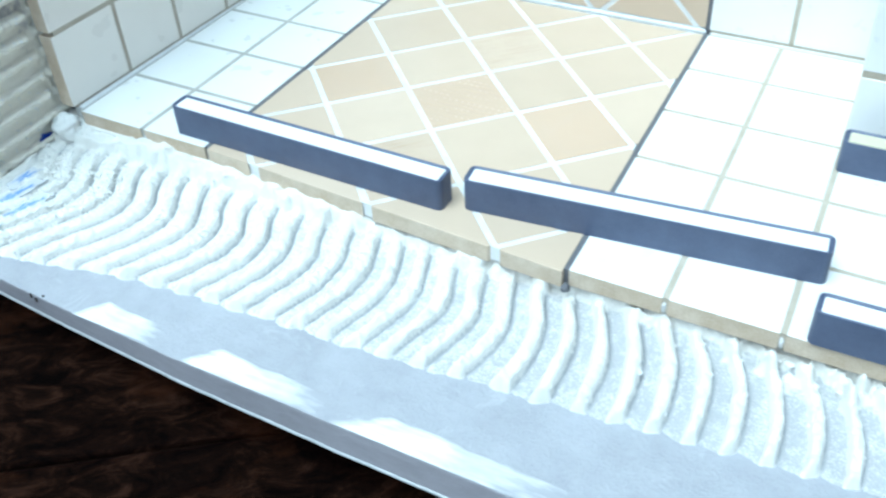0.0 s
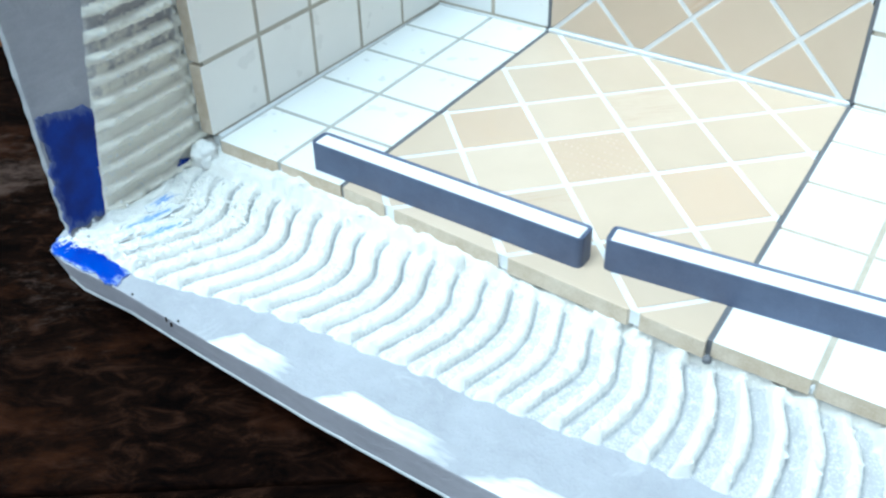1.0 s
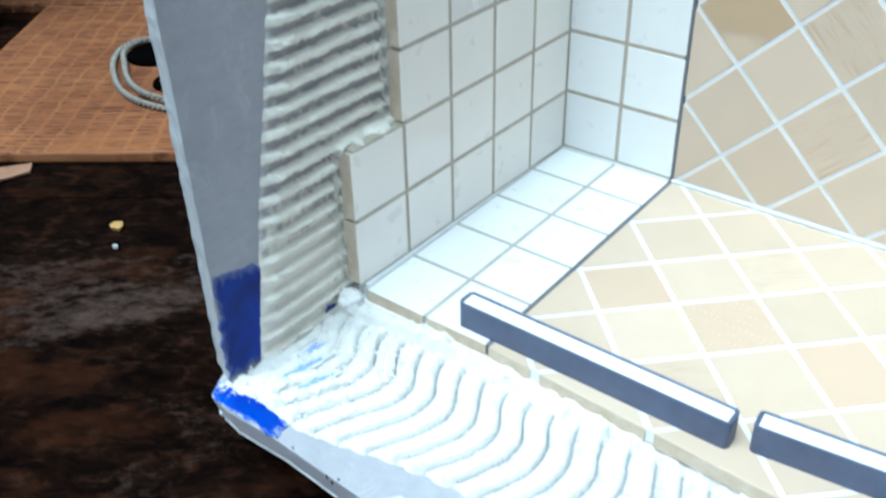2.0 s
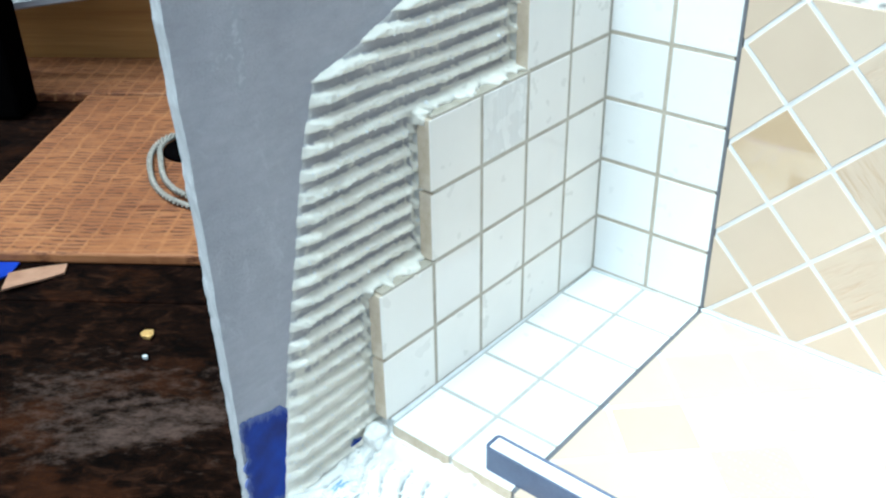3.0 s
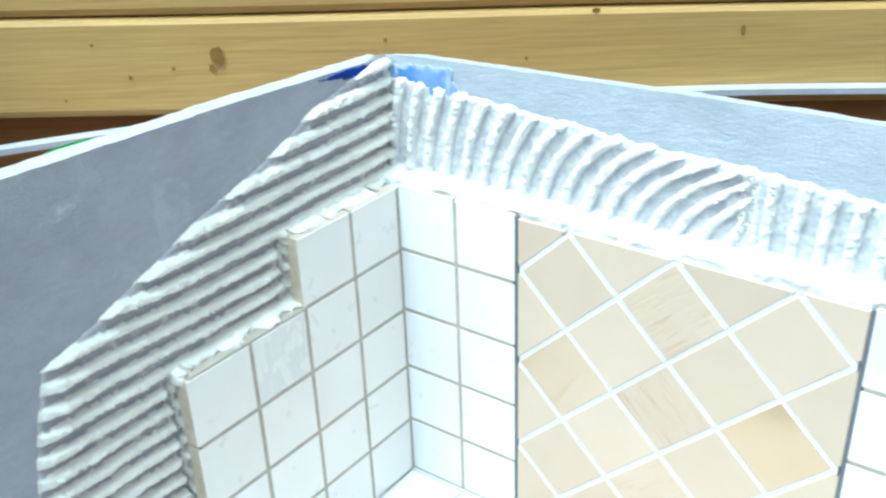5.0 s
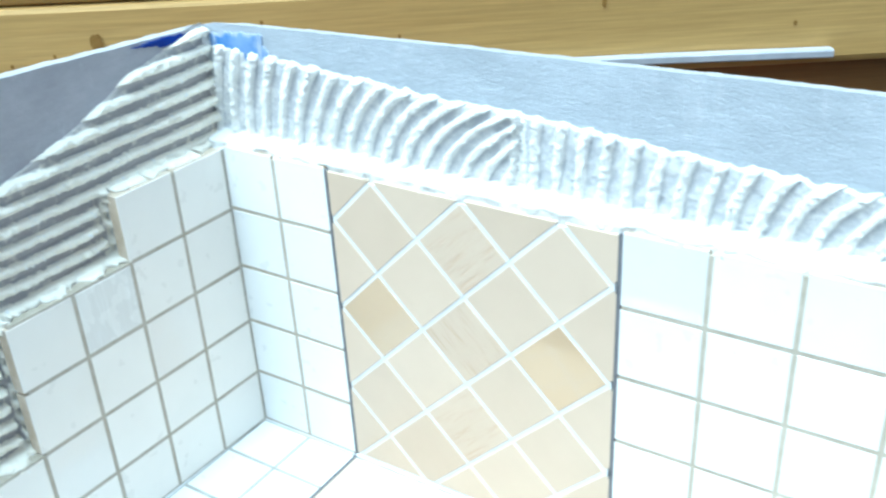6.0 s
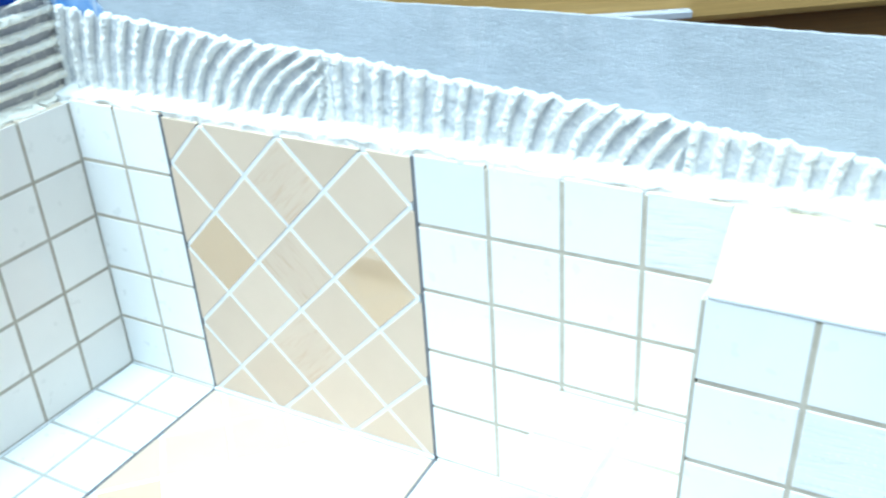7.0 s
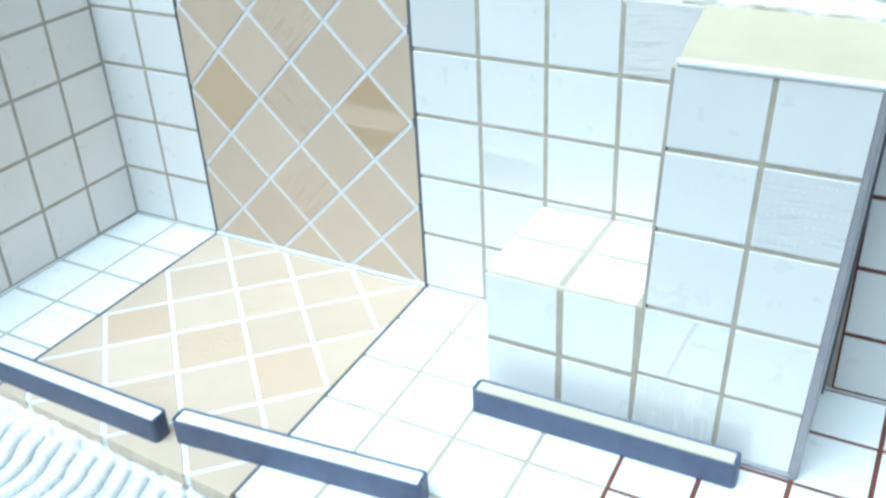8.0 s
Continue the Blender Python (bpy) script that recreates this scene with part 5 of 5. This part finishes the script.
for u, z, r, tall in ((-0.129, 0.0915, 0.0042, 1.4), (-0.133, 0.0835, 0.0018, 1.6), (0.208, 0.097, 0.0015, 2.2), (0.114, 0.1125, 0.0028, 0.6), (-0.187, 0.079, 0.0013, 1.2), (-0.208, 0.101, 0.0012, 1), (-0.158, 0.084, 0.0012, 1.3), (-0.232, 0.065, 0.0010, 1), (0.34, 0.075, 0.0013, 1.5), (-0.02, 0.098, 0.0012, 1.2), (0.07, 0.083, 0.001, 1.4)):
    knot(u, z, r, tall)

# pressed board with a cord handle, and a plank behind it
BOARD_TOP = TABLE + 0.0062
pressed = bmesh.new()
box(pressed, -0.319, 0.12, 0.052, 0.258, TABLE + 0.0002, BOARD_TOP, 0.0012, 2)
pressed_ob = empty("pressed_board", 0, 0, 0)
body = part("panel", pressed, WOVEN, pressed_ob)
for u, d, r in ((-0.2210, 0.1720, 0.0180), (-0.1990, 0.1320, 0.0135)):
    kb = bmesh.new()
    bmesh.ops.create_cone(kb, cap_ends=True, segments=28, radius1=r, radius2=r - 0.0007, depth=0.0022, matrix=pose(u, d, BOARD_TOP + 0.0010))
    bmesh.ops.bevel(kb, geom=kb.edges[:], offset=0.0004, segments=2, affect="EDGES")
    part("cord_grommet", kb, BLACK, pressed_ob, "black rubber grommet")
pressed_ob.matrix_world = BEHIND.copy()
tagged(pressed_ob, "orange pressed wooden board with a criss-cross pattern on the table", "board")
plank = bmesh.new()
box(plank, -0.80, 0.40, 0.2592, LOWER - 0.002, TABLE + 0.0002, BOARD_TOP + 0.0005, 0.0012, 2)
tagged(behind(mesh_object("plank", plank, WOVEN)), "narrow orange pressed board lying along the house wall", "plank")


def rope(points, r, turns):
    """Two plies twisted about a smooth line through the points."""
    line = []
    for k in range(len(points) - 1):
        p0, p1, p2, p3 = (Vector(points[min(max(k + o, 0), len(points) - 1)]) for o in (-1, 0, 1, 2))
        for i in range(14):
            t = i / 14
            line.append(0.5 * (2 * p1 + (p2 - p0) * t + (2 * p0 - 5 * p1 + 4 * p2 - p3) * t * t + (3 * p1 - p0 - 3 * p2 + p3) * t ** 3))
    line.append(Vector(points[-1]))
    bm = bmesh.new()
    for ply in range(2):
        rings, gone = [], 0.0
        for k, p in enumerate(line):
            ahead = (line[min(k + 1, len(line) - 1)] - line[max(k - 1, 0)]).normalized()
            gone += (p - line[max(k - 1, 0)]).length
            side = ahead.cross(Vector((0, 0, 1))).normalized()
            up = side.cross(ahead)
            a = math.tau * gone * turns + math.pi * ply
            c = p + (side * math.cos(a) + up * math.sin(a)) * r * 0.52
            rings.append([bm.verts.new(c + (side * math.cos(w) + up * math.sin(w)) * r * 0.62) for w in (math.tau * i / 8 for i in range(8))])
        for r0, r1 in zip(rings, rings[1:]):
            for i in range(8):
                bm.faces.new((r0[i], r0[(i + 1) % 8], r1[(i + 1) % 8], r1[i])).smooth = True
        bm.faces.new(rings[0][::-1])
        bm.faces.new(rings[-1])
    bmesh.ops.recalc_face_normals(bm, faces=bm.faces)
    return bm


z = BOARD_TOP + 0.0022
handle = empty("cord_handle")
for pts in ([(-0.205, 0.194, z + 0.002), (-0.2299, 0.1905, z + 0.001), (-0.2422, 0.1821, z), (-0.2435, 0.1641, z), (-0.2384, 0.1448, z), (-0.2285, 0.1227, z), (-0.2169, 0.1081, z), (-0.2041, 0.0995, z), (-0.180, 0.088, z)],
            [(-0.205, 0.186, z + 0.002), (-0.2320, 0.1850, z + 0.002), (-0.2395, 0.1707, z + 0.0012), (-0.2350, 0.1542, z), (-0.2268, 0.1332, z + 0.0003), (-0.2172, 0.1180, z + 0.001), (-0.2083, 0.1085, z + 0.002), (-0.196, 0.1028, z + 0.001), (-0.178, 0.094, z)]):
    part("strand", rope(pts, 0.0017, 150), ROPE, handle)
handle.matrix_world = BEHIND.copy()
tagged(handle, "loop of grey-white twisted cord lying on the pressed board", "cord")

# bowed metal strip behind the model
strip_pts = [(-0.95, 0.276, TABLE + 0.0075), (-0.60, 0.284, -0.006), (-0.380, 0.288, 0.0245), (-0.287, 0.290, 0.0375), (-0.158, 0.2925, 0.0510), (0.0, 0.2945, 0.0595), (0.190, 0.2945, 0.0618), (0.366, 0.2945, 0.0572)]
bm = bmesh.new()
prof = [(-0.0030, -0.0060), (0.0040, -0.0060), (0.0040, 0.0), (-0.0030, 0.0), (-0.0040, -0.0010), (-0.0040, -0.0050)]
rows = []
for k in range(81):
    s = -0.95 + k * 1.316 / 80
    d = float(np.interp(s, [p[0] for p in strip_pts], [p[1] for p in strip_pts]))
    h = float(sum(np.interp(s + o, [p[0] for p in strip_pts], [p[2] for p in strip_pts]) for o in (-0.05, -0.025, 0, 0.025, 0.05)) / 5) if s < 0.31 else float(np.interp(s, [p[0] for p in strip_pts], [p[2] for p in strip_pts]))
    rows.append([bm.verts.new((s, d + p[0], h + p[1])) for p in prof])
for a, b in zip(rows, rows[1:]):
    for i in range(len(prof)):
        j = (i + 1) % len(prof)
        bm.faces.new((a[i], a[j], b[j], b[i]))
bm.faces.new(rows[0][::-1])
bm.faces.new(rows[-1])
bmesh.ops.recalc_face_normals(bm, faces=bm.faces)
tagged(behind(mesh_object("metal_strip", bm, ALU)), "long thin pale metal strip leaning against the pine beam", "metal strip")

# green strap and black post
bm = bmesh.new()
rows = []
for k in range(25):
    a = math.pi * k / 24
    u, h = -0.165 - 0.079 * math.cos(a), BOARD_TOP + 0.0835 * max(0.0, math.sin(a)) ** 0.28
    rows.append([bm.verts.new((u, 0.229 + q[0], h + q[1])) for q in ((0, 0), (0.012, 0.001), (0.012, 0.008), (0, 0.007))])
for a, b in zip(rows, rows[1:]):
    for i in range(4):
        bm.faces.new((a[i], a[(i + 1) % 4], b[(i + 1) % 4], b[i]))
bm.faces.new(rows[0][::-1])
bm.faces.new(rows[-1])
bmesh.ops.recalc_face_normals(bm, faces=bm.faces)
tagged(behind(mesh_object("green_strap", bm, GREEN)), "arched bright green plastic strap behind the side wall", "strap")
bm = bmesh.new()
box(bm, -0.46, -0.352, 0.226, 0.254, TABLE + 0.0004, 0.26, 0.003)
tagged(behind(mesh_object("black_post", bm, BLACK)), "flat black upright post beside the plank", "post")


# chips and scraps on the table
def chip(name, x, y, size, turn, material, label, seed, z=TABLE + 0.0006):
    bm = bmesh.new()
    pts = [(math.cos(a) * size * (0.6 + 0.5 * random.Random(seed + i).random()), math.sin(a) * size * (0.45 + 0.4 * random.Random(seed + 9 + i).random())) for i, a in enumerate(k * math.tau / 6 for k in range(6))]
    top = [bm.verts.new((p[0], p[1], 0.0012 + size * 0.22 * random.Random(seed + 20 + i).random())) for i, p in enumerate(pts)]
    low = [bm.verts.new((p[0] * 0.8, p[1] * 0.8, 0)) for p in pts]
    c = bm.verts.new((0, 0, size * 0.45))
    for i in range(6):
        j = (i + 1) % 6
        bm.faces.new((low[i], low[j], top[j], top[i]))
        bm.faces.new((top[i], top[j], c))
    bm.faces.new(low[::-1])
    ob = mesh_object(name, bm, material)
    ob.matrix_world = pose(x, y, z, 0, 0, turn)
    tagged(ob, label, "chip")


chip("wood_chip", -0.1500, -0.1175, 0.0042, 40, CHIP_GOLD, "small yellow wood chip on the dark table", 1)
chip("white_crumb", -0.1375, -0.1275, 0.0014, 10, GYPSUM, "tiny white crumb on the dark table", 2)
chip("white_crumb", -0.025, -0.168, 0.0020, 15, GYPSUM, "small white crumb beside the base board", 4)
chip("brown_crumb", -0.030, -0.164, 0.0016, 60, BISCUIT, "small ochre crumb beside the base board", 5)
def scrap(name, outline, z0, thick, curl, material, label, category):
    """A thin flat scrap, lifted a little at one end."""
    bm = bmesh.new()
    top = [bm.verts.new((u, d, z0 + thick + curl * k)) for u, d, k in outline]
    low = [bm.verts.new((u, d, z0 + curl * k)) for u, d, k in outline]
    bm.faces.new(top)
    bm.faces.new(low[::-1])
    for i in range(len(outline)):
        j = (i + 1) % len(outline)
        bm.faces.new((low[i], low[j], top[j], top[i]))
    bmesh.ops.recalc_face_normals(bm, faces=bm.faces)
    tagged(behind(mesh_object(name, bm, material)), label, category)


scrap("wood_splinter", [(-0.2700, 0.0230, 1.0), (-0.2660, 0.0270, 0.8), (-0.2560, 0.0345, 0.4), (-0.2480, 0.0425, 0.0), (-0.2500, 0.0510, 0.0), (-0.2645, 0.0450, 0.3), (-0.2735, 0.0385, 0.8)], TABLE + 0.0003, 0.0009, 0.0022, SPLINTER, "pale flat wood splinter beside the pressed board", "splinter")
scrap("blue_strip", [(-0.3300, 0.0300, 0.0), (-0.2790, 0.0345, 0.0), (-0.2742, 0.0400, 0.0), (-0.2740, 0.0510, 0.0), (-0.3300, 0.0500, 0.0)], TABLE + 0.0004, 0.0008, 0.0, BLUE_STRIP, "blue strip sticking out beside the pressed board", "strip")
for i, (x, y) in enumerate(((0.0390, -0.1832), (0.0425, -0.1822), (0.0415, -0.1838), (0.0240, -0.1812))):
    chip("dirt_speck", x, y, 0.00045, i * 50, DIRT, "dark speck of dirt on the grey base board", 30 + i, BED - 0.0009)
